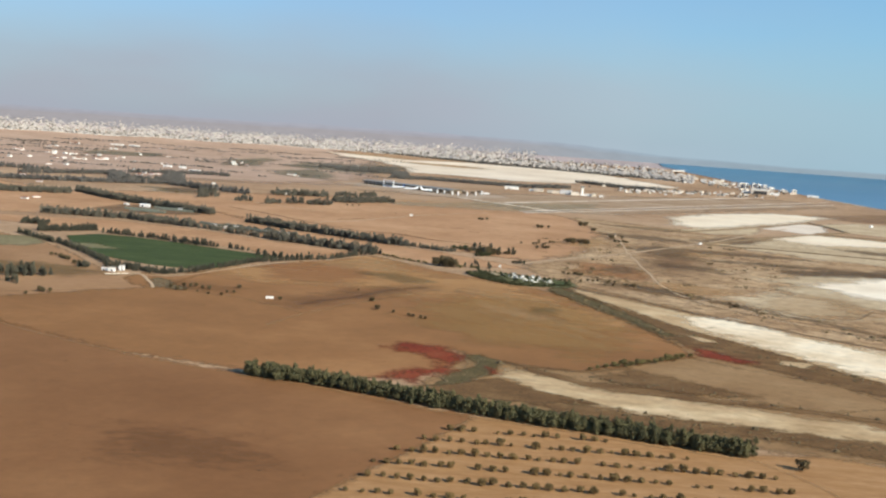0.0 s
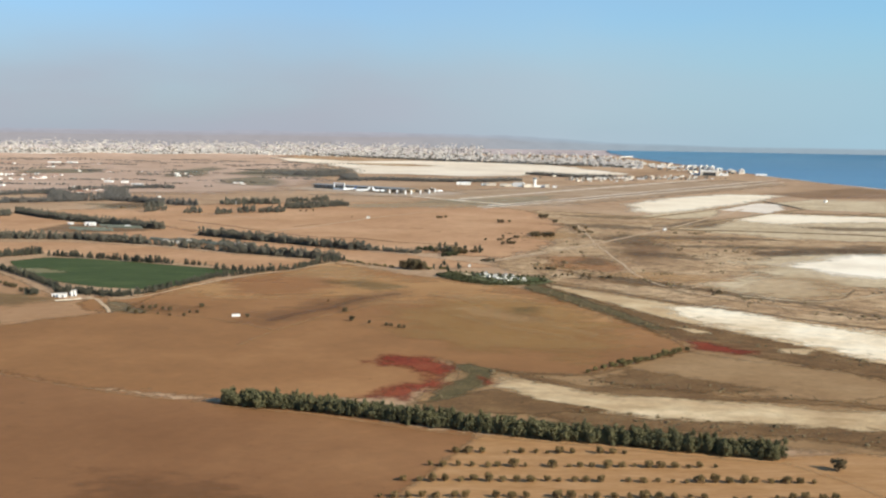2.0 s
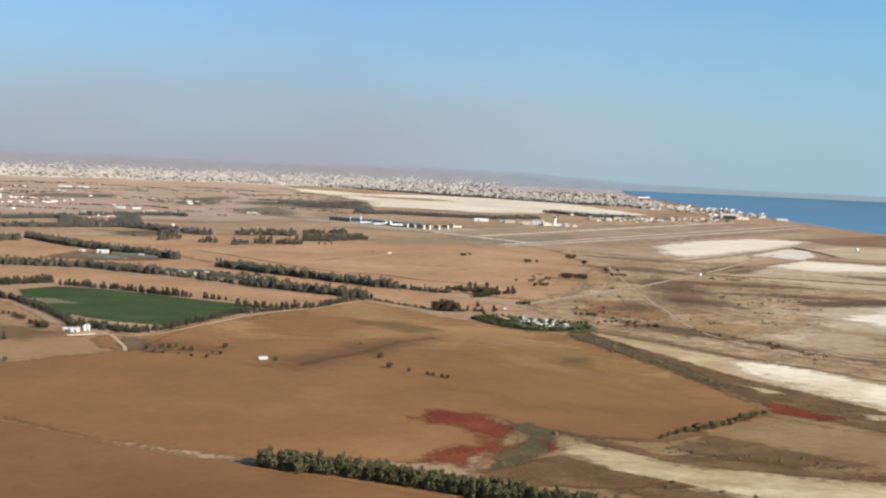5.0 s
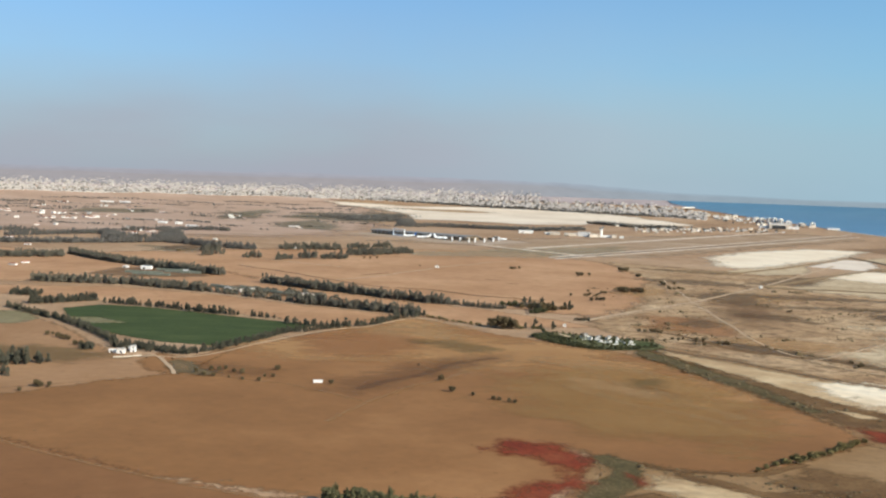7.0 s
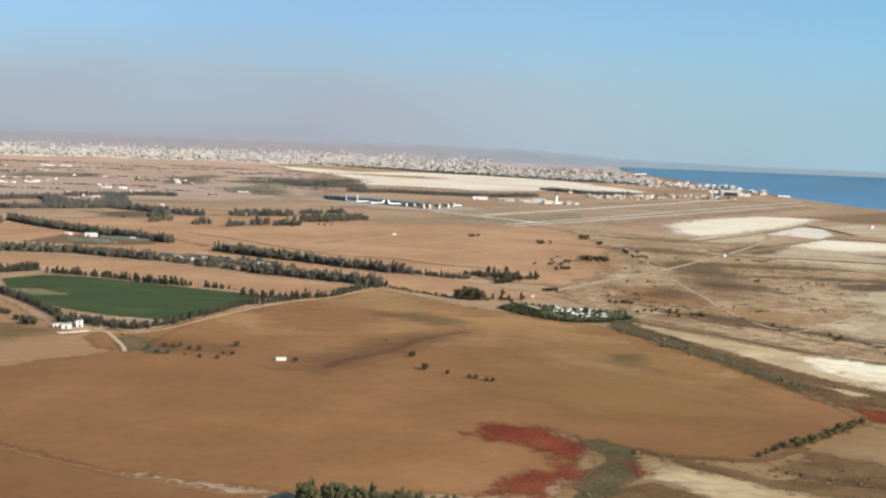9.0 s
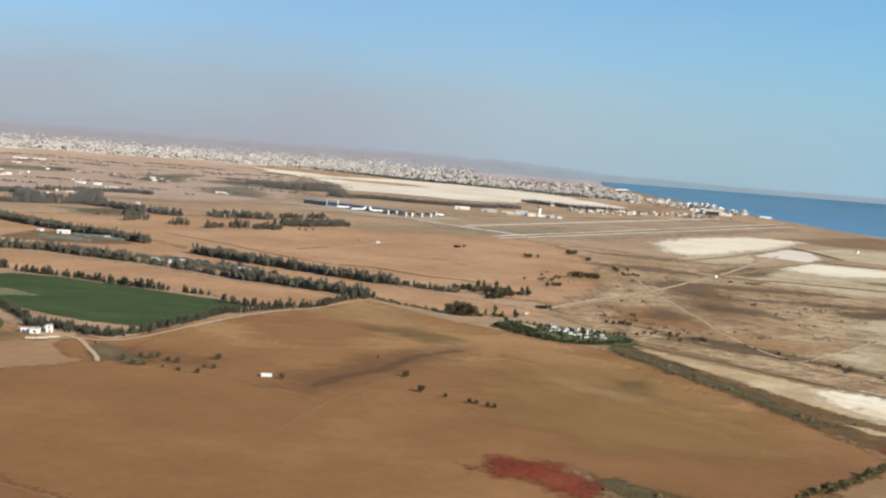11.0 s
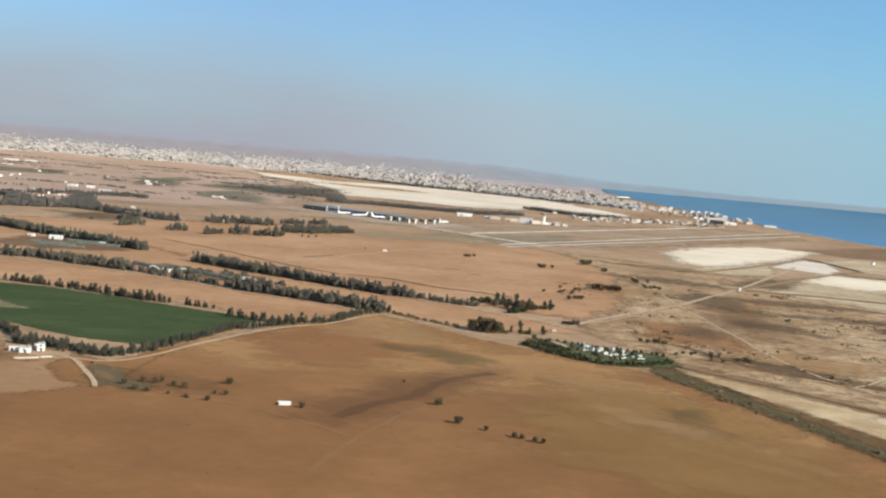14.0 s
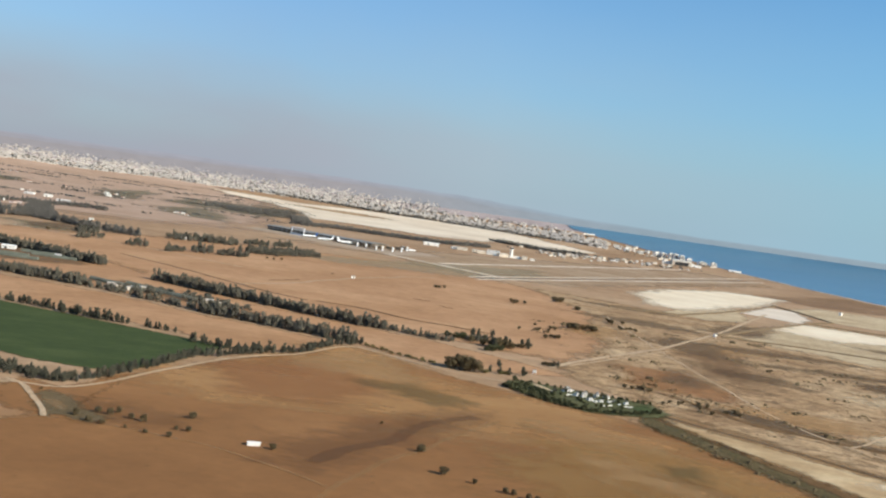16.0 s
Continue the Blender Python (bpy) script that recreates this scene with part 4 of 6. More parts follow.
# ---------------------------------------------------------------- trees
def crown_arrays(rnd, lobes, leaves, size, core=0.62, droop=0.0):
    """Clumps of leaves over the lobes of a crown, with a rough inner mass; lobes: centre, radii."""
    v, f = [], []
    for c, r in lobes:
        b = bmesh.new()
        bmesh.ops.create_icosphere(b, subdivisions=1, radius=1)
        base = len(v)
        for p in b.verts:
            k = core * rnd.uniform(0.75, 1.15)
            v.append((c[0] + p.co.x * r[0] * k, c[1] + p.co.y * r[1] * k, c[2] + p.co.z * r[2] * k))
        f += [tuple(base + q.index for q in fc.verts) for fc in b.faces]
        b.free()
    weights = [r[0] * r[2] for _, r in lobes]
    for _ in range(leaves):
        c, r = rnd.choices(lobes, weights)[0]
        d = Vector((rnd.gauss(0, 1), rnd.gauss(0, 1), rnd.gauss(0.25, 1))).normalized()
        k = rnd.uniform(0.68, 1.12)
        p = Vector((c[0] + d.x * r[0] * k, c[1] + d.y * r[1] * k, max(0.25, c[2] + d.z * r[2] * k)))
        nrm = (d + Vector((rnd.gauss(0, 0.5), rnd.gauss(0, 0.5), rnd.gauss(0, 0.5)))).normalized()
        t1 = nrm.cross(Vector((rnd.gauss(0, 1), rnd.gauss(0, 1), rnd.gauss(0, 1)))).normalized()
        t2 = nrm.cross(t1)
        s = size * rnd.uniform(0.55, 1.3)
        base = len(v)
        v += [tuple(p - t1 * s), tuple(p - t2 * s * 0.7 + nrm * s * 0.3), tuple(p + t1 * s), tuple(p + t2 * s * 0.7 + nrm * s * 0.3)]
        f += [(base, base + 1, base + 2), (base, base + 2, base + 3)]
    return v, f


def trunk_bm(rnd, height, radius, limbs, reach):
    bm = tube([((0, 0, -0.2), radius * 1.25, radius * 1.25), ((rnd.uniform(-.1, .1), 0, height * 0.5), radius * 0.85, radius * 0.85), ((rnd.uniform(-.2, .2), rnd.uniform(-.2, .2), height), radius * 0.5, radius * 0.5)], 6)
    for k in range(limbs):
        a = 2 * math.pi * k / limbs + rnd.uniform(-.4, .4)
        z0 = height * rnd.uniform(0.55, 0.95)
        tube([((0, 0, z0), radius * 0.5, radius * 0.5), ((math.cos(a) * reach, math.sin(a) * reach, z0 + reach * rnd.uniform(0.6, 1.2)), radius * 0.15, radius * 0.15)], 5, bm)
    return bm


def lobes_tall(rnd, h, w):
    """A windbreak tree: many small lobes heaped up a stem, wide below and ragged at the top."""
    out = []
    for k in range(15):
        t = rnd.uniform(0.10, 0.92)
        reach = w * 0.5 * (1 - 0.75 * t ** 2.2) * rnd.uniform(0.2, 0.85)
        a = rnd.uniform(0, 2 * math.pi)
        r = w * rnd.uniform(0.13, 0.24) * (1.1 - 0.45 * t)
        out.append(((math.cos(a) * reach, math.sin(a) * reach, h * t), (r, r, r * rnd.uniform(1.1, 1.9))))
    return out + [((0, 0, h * 0.4), (w * 0.27, w * 0.27, h * 0.36)), ((rnd.gauss(0, .2), rnd.gauss(0, .2), h * 0.82), (w * 0.10, w * 0.10, h * 0.2))]


def lobes_broad(rnd, h, w):
    """A full windbreak tree: round heads of unequal height on a closed body."""
    out = [((0, 0, h * 0.42), (w * 0.36, w * 0.36, h * 0.40))]
    for k in range(16):
        t, a = rnd.uniform(0.15, 0.86), rnd.uniform(0, 2 * math.pi)
        reach = w * 0.46 * (1 - 0.55 * t ** 3) * rnd.uniform(0.35, 0.9)
        r = w * rnd.uniform(0.13, 0.22)
        out.append(((math.cos(a) * reach, math.sin(a) * reach, h * t), (r, r, r * rnd.uniform(0.9, 1.3))))
    return out


def lobes_round(rnd, h, w):
    """A low fruit tree or bush: small lobes in a dome that reaches near the ground."""
    out = [((0, 0, h * 0.52), (w * 0.38, w * 0.38, h * 0.42))]
    for k in range(9):
        a = 2 * math.pi * k / 9 + rnd.uniform(-.5, .5)
        q, t = w * rnd.uniform(0.12, 0.36), rnd.uniform(0.25, 0.8)
        r = w * rnd.uniform(0.11, 0.19)
        out.append(((math.cos(a) * q, math.sin(a) * q, h * t), (r, r, h * rnd.uniform(0.15, 0.24))))
    return out


def tree_variants(name, count, seed, shape, h, w, leaves, size, leaf, stem, radius, limbs, label, category, group):
    """Trees 1:1 in size, each with a trunk and a crown; they stand below the scene's reach until placed."""
    made = []
    for k in range(count):
        rnd = random.Random(seed + k)
        hh, ww = h * rnd.uniform(0.9, 1.1), w * rnd.uniform(0.88, 1.12)
        v, f = crown_arrays(rnd, shape(rnd, hh, ww), leaves, size)
        made.append((mesh("crown", v, f, leaf), from_bm("trunk", trunk_bm(rnd, stem, radius, limbs, ww * 0.25), BARK), label, category, group, name))
    return made


def plant(kind, x, y, turn, size, label=""):
    crown, trunk, lab, cat, group, name = kind
    e = tagged(new(name), label or lab, cat, group)
    e.empty_display_size = 1
    e.matrix_basis = spot(x, y, turn, size)
    part("trunk", trunk, None, e)
    part("crown", crown, None, e)
    return e


def along(line, spacing, rows, gap, jitter, seed, spread=1.0, skip=0.0):
    """Places along a line, in rows gap metres apart."""
    rnd = random.Random(seed)
    out = []
    for (x0, y0), (x1, y1) in zip(line, line[1:]):
        length = math.hypot(x1 - x0, y1 - y0)
        ux, uy = (x1 - x0) / length, (y1 - y0) / length
        for k in range(max(1, round(length / spacing))):
            for r in range(rows):
                if rnd.random() < skip:
                    continue
                s = (k + rnd.uniform(0.15, 0.85)) * spacing
                o = (r - (rows - 1) / 2) * gap + rnd.gauss(0, jitter)
                out.append((x0 + ux * s - uy * o, y0 + uy * s + ux * o, rnd.uniform(0, 360), 1 + spread * rnd.uniform(-0.25, 0.25), rnd.random()))
    return out


WINDBREAK = tree_variants("windbreak_tree", 4, 11, lobes_broad, 9.8, 7.4, 1000, 0.34, LEAF_DARK, 5.0, 0.22, 4,
                          "dense dark green windbreak tree in a thick row", "tree", "windbreak trees") \
    + tree_variants("windbreak_tree", 5, 19, lobes_tall, 11.2, 6.2, 900, 0.34, LEAF_DARK, 6.0, 0.22, 4, "tall dark green windbreak tree in a thick row", "tree", "windbreak trees")
TALL = tree_variants("tall_tree", 5, 31, lobes_tall, 11.5, 8.2, 640, 0.5, LEAF_BELT, 7.0, 0.25, 4,
                     "dark grey-green tall tree in a field belt", "tree", "belt trees")
ORCHARD_TREES = tree_variants("orchard_tree", 7, 51, lobes_round, 3.3, 4.8, 380, 0.32, LEAF_OLIVE, 1.0, 0.18, 4,
                              "small olive-brown orchard tree casting a long shadow", "tree", "orchard trees")
BUSHY = tree_variants("round_tree", 4, 71, lobes_round, 5.6, 6.6, 460, 0.42, LEAF_DUSTY, 1.8, 0.22, 4,
                      "round dusty brown-green tree standing in the field", "tree", "single trees")
HEDGE = tree_variants("hedge_tree", 3, 81, lobes_round, 4.6, 6.4, 220, 0.5, LEAF_GREEN, 1.4, 0.2, 3, "bushy olive-green tree of a field hedge", "tree", "hedge trees")
GARDEN_TREES = tree_variants("garden_tree", 4, 85, lobes_round, 5.0, 5.6, 260, 0.45, LEAF_GARDEN, 1.4, 0.2, 3, "dark green garden tree round white villas", "tree", "garden trees")

for x, y, a, s, r in along([(-145, 650), (-89, 636), (-54, 621), (-2, 599), (41, 585), (86, 573), (127, 558), (158, 550)], 3.3, 3, 3.3, 1.1, 5, 0.6, 0.02):
    plant(WINDBREAK[int(r * r * 9)], x, y, a, s * 0.89)


def build_orchard():
    rnd = random.Random(21)
    for row in range(7):
        y = 557 - 21.6 * row
        x0, x1 = (-8, -21, -34, -45, -51, -52, -54)[row], (82, 122, 166, 164, 172, 178, 184)[row]
        for k in range(int((x1 - x0) / 6.7) + 1):
            if rnd.random() < 0.13:
                continue
            plant(ORCHARD_TREES[rnd.randrange(7)], x0 + k * 6.7 + rnd.gauss(0, 0.5), y + rnd.gauss(0, 0.5), rnd.uniform(0, 360), rnd.choice((0.6, 0.8, 0.95, 0.95, 1.2)) * rnd.uniform(0.9, 1.1))


build_orchard()
for x, y, k in ((88, 736, .6), (94, 742, .7), (101, 748, .75), (108, 753, .8), (116, 757, 1.25), (128, 766, 1.1), (137, 774, .75), (143, 779, .8), (153, 789, 1.1), (162, 797, .95), (168, 803, .9), (176, 811, .7), (122, 762, .8), (132, 771, .8), (148, 784, .9), (158, 793, .8), (111, 755, .6)):
    plant(HEDGE[int(x) % 3], x, y, x * 37, k * 1.08)
for x, y, k in ((180, 532, 1.25), (-97, 964, 1.0), (-88, 922, 0.9), (-118, 1023, .4), (-72, 911, .55), (-57, 900, .65), (-53, 898, .6), (-46, 893, .65), (-42, 891, .6), (-180, 934, .7),
                (-291, 960, .75), (-282, 972, .75), (-275, 970, .7), (-271, 976, .7), (-262, 966, .7), (-255, 963, .75), (-282, 950, .7), (-249, 939, .5), (-236, 936, .6), (-235, 953, .45), (-228, 952, .6), (-230, 982, .85), (-261, 945, .4), (-274, 948, .6), (-325, 1012, .35),
                (-384, 887, .8), (-388, 889, 1.0), (-379, 890, .7), (-393, 872, .6), (-474, 1115, .8), (-470, 1117, .6), (-459, 1102, .9), (-454, 1099, .8), (-449, 1094, .9), (-444, 1090, .8), (-428, 1064, .9), (-422, 1062, 1.0), (-416, 1060, .8), (-412, 1056, .9)):
    plant(BUSHY[int(abs(x)) % 4], x, y, x * 53, k)
for x, y, k in ((-50, 1262, 2.1), (-42, 1266, 2.5), (-34, 1262, 2.4), (-27, 1256, 1.9), (-38, 1256, 1.8), (8, 1420, 1.6), (14, 1416, 2.3), (22, 1420, 2.0), (30, 1424, 1.4), (0, 1428, 1.3), (-10, 1440, 1.3)):
    plant(BUSHY[int(abs(x)) % 4], x, y, x * 29, k, "large dark green spreading tree at the field edge")
for x, y, k in ((-446, 972, 1.0), (-440, 978, 1.1), (-433, 976, 1.05), (-426, 980, .9), (-421, 974, .8), (-438, 968, .9), (-430, 968, .85), (-448, 982, 1.0), (-455, 975, 1.0), (-452, 962, .9), (-460, 965, 1.0), (-444, 960, .8), (-424, 922, .6), (-430, 926, .7), (-437, 930, .7), (-466, 956, .9), (-418, 982, .6)):
    plant(TALL[int(abs(x)) % 5], x, y, x * 31, k * 1.05, "dark grey-green tree in a clump on the field")

BELT_TREES = [k[:5] + ("belt_tree",) for k in TALL]
GREEN_BELTS = ([(-508, 1356), (-441, 1335), (-370, 1300), (-330, 1290)], [(-318, 1285), (-287, 1275)], [(-250, 1180), (-213, 1222), (-182, 1248), (-150, 1314), (-128, 1334)], [(-272, 1240), (-237, 1226), (-200, 1240)])
for k, line in enumerate(GREEN_BELTS[1:], 1):
    for x, y, a, s, r in along(line, 4.4, 1, 0, 1.2, 60 + k, skip=0.06):
        plant(BELT_TREES[int(r * 5)], x, y, a, s * 0.64)
for x, y, a, s, r in along([(-600, 1300), (-587, 1290), (-548, 1252), (-508, 1218), (-466, 1174), (-434, 1132), (-395, 1080), (-371, 1062), (-350, 1052), (-335, 1046), (-316, 1044), (-304, 1060), (-290, 1096), (-272, 1140), (-255, 1190)], 5.2, 2, 4, 1.4, 71, skip=0.06):
    plant(BELT_TREES[int(r * 5)], x, y, a, s * 0.54)
for x, y, k in ((-46, 1264, .8), (-32, 1262, .8),
                (-14, 1268, .55), (-6, 1265, .65), (2, 1262, .6), (16, 1268, .85), (-4, 1478, .9), (3, 1486, .8), (19, 1490, .8), (31, 1472, .7), (9, 1412, 1.0), (16, 1424, 1.0), (28, 1428, .8), (44, 1444, .8), (51, 1442, 1.1), (57, 1338, .6), (62, 1340, .5), (-1, 1301, .7)):
    plant(TALL[int(abs(x)) % 5], x, y, x * 41, k, "grey-green tree at the edge of the heath")


for x, y, a, s, r in along([(-36, 1461), (-12, 1456), (8, 1455)], 3.6, 2, 4, 1.5, 77, 1.4, .1) + along([(-2, 1388), (14, 1402), (20, 1436)], 5, 2, 6, 2, 78, 1.4, .1):
    plant(GARDEN_TREES[int(r * 4)], x, y, a, s * 1.15, "dark green tree in a thicket at the field edge")
for x, y, a, s, r in along([(-126, 1330), (-95, 1300), (-62, 1272)], 3.4, 1, 0, 1.4, 75, 1.6, .12) + along([(-24, 1262), (4, 1264)], 4, 2, 5, 2, 76, 1.4, .2):
    plant(HEDGE[int(r * 3)], x, y, a, s * .62, "dull olive bush in a hedge at the field edge")


def tree_stuff(name, kinds, places, leaf, label, category="tree belt"):
    """Trees past counting, joined: one mesh of crowns and stems."""
    vs, fs, base = [], [], 0
    arrays = []
    for crown, trunk, *_ in kinds:
        v, f = [], []
        for me in (crown, trunk):
            b = len(v)
            v += [tuple(p.co) for p in me.vertices]
            f += [tuple(b + i for i in p.vertices) for p in me.polygons]
        arrays.append((np.array(v), f))
    for x, y, a, s, r in places:
        v, f = arrays[int(r * len(arrays))]
        c, t = math.cos(radians(a)) * s, math.sin(radians(a)) * s
        p, k = drawn_in([(x, y, 0)])
        w = np.stack([v[:, 0] * c - v[:, 1] * t, v[:, 0] * t + v[:, 1] * c, v[:, 2] * s], -1) * k[0] + p[0]
        vs.append(w)
        fs += [tuple(base + i for i in q) for q in f]
        base += len(v)
    tagged(new(name, mesh(name, np.concatenate(vs).tolist(), fs, leaf)), label, category, kind="stuff")


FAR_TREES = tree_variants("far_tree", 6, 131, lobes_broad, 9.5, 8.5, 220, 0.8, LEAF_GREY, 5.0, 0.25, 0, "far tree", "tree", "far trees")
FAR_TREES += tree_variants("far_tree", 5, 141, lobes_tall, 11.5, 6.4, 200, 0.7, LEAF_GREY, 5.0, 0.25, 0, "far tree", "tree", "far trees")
tree_stuff("tree_belt", TALL, [(x, y, a, s * .7, r) for x, y, a, s, r in along([(-640, 1412), (-603, 1404)], 4.6, 3, 6, 1.4, 73) + along([(-585, 1330), (-570, 1338), (-523, 1380)], 4.4, 3, 6, 1.4, 74) + along(GREEN_BELTS[0], 4.4, 1, 0, 1.2, 60, skip=.06)], LEAF_BELT,
           "dense dark belt of trees behind the green crop")
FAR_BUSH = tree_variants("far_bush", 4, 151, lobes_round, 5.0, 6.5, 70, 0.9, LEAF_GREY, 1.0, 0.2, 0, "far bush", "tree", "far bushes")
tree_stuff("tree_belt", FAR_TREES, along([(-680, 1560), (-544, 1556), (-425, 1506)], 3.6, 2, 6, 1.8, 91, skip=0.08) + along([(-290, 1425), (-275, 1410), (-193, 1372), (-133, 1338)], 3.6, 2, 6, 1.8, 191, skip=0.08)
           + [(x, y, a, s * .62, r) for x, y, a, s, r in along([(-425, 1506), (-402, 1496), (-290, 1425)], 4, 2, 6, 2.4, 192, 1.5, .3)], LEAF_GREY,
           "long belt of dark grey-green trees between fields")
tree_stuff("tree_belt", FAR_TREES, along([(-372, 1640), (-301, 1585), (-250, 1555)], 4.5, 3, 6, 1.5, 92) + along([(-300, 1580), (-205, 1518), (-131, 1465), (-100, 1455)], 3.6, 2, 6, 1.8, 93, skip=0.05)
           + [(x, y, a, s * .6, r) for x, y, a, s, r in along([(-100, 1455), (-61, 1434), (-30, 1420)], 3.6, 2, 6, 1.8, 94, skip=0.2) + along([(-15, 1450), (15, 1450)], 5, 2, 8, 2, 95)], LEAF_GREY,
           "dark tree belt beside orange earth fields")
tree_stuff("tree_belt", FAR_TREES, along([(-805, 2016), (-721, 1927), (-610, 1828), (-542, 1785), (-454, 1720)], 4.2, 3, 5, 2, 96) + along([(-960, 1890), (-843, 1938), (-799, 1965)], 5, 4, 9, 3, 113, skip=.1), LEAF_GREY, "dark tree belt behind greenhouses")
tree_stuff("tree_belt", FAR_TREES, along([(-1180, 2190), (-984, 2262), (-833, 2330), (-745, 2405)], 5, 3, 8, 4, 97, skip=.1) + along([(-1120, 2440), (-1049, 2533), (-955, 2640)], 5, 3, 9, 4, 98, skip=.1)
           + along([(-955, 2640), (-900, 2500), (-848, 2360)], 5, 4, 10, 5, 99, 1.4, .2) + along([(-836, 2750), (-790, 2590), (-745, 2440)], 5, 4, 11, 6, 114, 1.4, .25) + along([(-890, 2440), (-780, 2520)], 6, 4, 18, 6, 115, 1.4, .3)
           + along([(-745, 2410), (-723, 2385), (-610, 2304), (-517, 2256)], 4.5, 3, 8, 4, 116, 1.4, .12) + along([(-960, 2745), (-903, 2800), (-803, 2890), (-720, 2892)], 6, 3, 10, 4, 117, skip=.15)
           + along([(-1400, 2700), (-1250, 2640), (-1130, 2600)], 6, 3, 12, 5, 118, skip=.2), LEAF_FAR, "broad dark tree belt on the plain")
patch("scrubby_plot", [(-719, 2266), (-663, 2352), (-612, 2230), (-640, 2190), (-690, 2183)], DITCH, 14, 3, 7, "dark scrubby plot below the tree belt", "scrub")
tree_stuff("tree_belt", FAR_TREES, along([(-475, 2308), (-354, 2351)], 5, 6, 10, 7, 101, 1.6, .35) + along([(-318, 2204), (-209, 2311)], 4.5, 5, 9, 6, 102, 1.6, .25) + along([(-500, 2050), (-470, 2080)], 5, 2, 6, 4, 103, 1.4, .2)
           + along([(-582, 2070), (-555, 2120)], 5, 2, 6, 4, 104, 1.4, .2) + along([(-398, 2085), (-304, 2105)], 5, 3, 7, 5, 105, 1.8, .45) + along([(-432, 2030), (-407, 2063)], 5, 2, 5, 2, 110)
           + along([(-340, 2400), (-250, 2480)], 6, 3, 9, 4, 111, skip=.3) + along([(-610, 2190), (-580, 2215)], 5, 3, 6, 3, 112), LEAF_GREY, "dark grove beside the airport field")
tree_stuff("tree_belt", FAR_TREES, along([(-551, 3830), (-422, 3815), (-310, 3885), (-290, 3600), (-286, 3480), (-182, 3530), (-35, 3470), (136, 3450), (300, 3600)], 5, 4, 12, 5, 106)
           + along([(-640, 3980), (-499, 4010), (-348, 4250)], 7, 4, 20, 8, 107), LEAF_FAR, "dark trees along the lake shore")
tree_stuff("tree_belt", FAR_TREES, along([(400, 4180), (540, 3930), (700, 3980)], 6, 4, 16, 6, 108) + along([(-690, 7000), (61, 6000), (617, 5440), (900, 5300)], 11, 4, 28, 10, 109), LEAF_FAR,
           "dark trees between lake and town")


def plain_hedges():
    """Short hedgerows and single trees strewn over the far plain."""
    rnd, out = random.Random(610), []
    for k in range(150):
        x, y = rnd.uniform(-2300, -380), rnd.uniform(2950, 5600)
        if x > -430 and y > 3700 or x > -500 and y < 3300:
            continue
        a, length = rnd.gauss(0.1, 0.35), rnd.choice((30, 60, 110, 170, 240))
        for j in range(int(length / 6)):
            if rnd.random() < .75:
                out.append((x + math.cos(a) * j * 6, y + math.sin(a) * j * 6 + rnd.gauss(0, 3), rnd.uniform(0, 360), rnd.uniform(.5, 1.3), rnd.random()))
    return out


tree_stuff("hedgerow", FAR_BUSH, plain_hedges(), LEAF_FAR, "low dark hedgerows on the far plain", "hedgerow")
tree_stuff("heath_bushes", FAR_BUSH, [(x + dx, y + dy, x * 7 % 360, k, (abs(x) * 13 % 97) / 97) for x, y, k, n in
           ((9, 2008, 1, 4), (116, 1910, 1.1, 6), (205, 2025, 1.6, 5), (212, 1930, 1.0, 6), (157, 1675, 1.5, 9), (174, 1671, 1.5, 5), (234, 1798, 1.1, 8), (238, 1736, 1.0, 6), (121, 1268, .8, 7), (99, 1551, .9, 7), (51, 1446, 1.1, 3), (58, 1337, .8, 6), (276, 1098, .8, 4), (160, 1215, .7, 5), (180, 1200, .7, 5), (135, 1215, .6, 3),
            (-640, 2145, 1, 3), (100, 1600, .8, 6), (120, 1650, .8, 5), (-270, 2130, .8, 3), (-170, 1990, .5, 1), (340, 1490, .6, 3)) for dx, dy in
           [(random.Random(x * 31 + j).gauss(0, 7), random.Random(x * 17 + j + 5).gauss(0, 7)) for j in range(n)]], LEAF_DRY, "dry dark bushes scattered on the heath", "bushes")


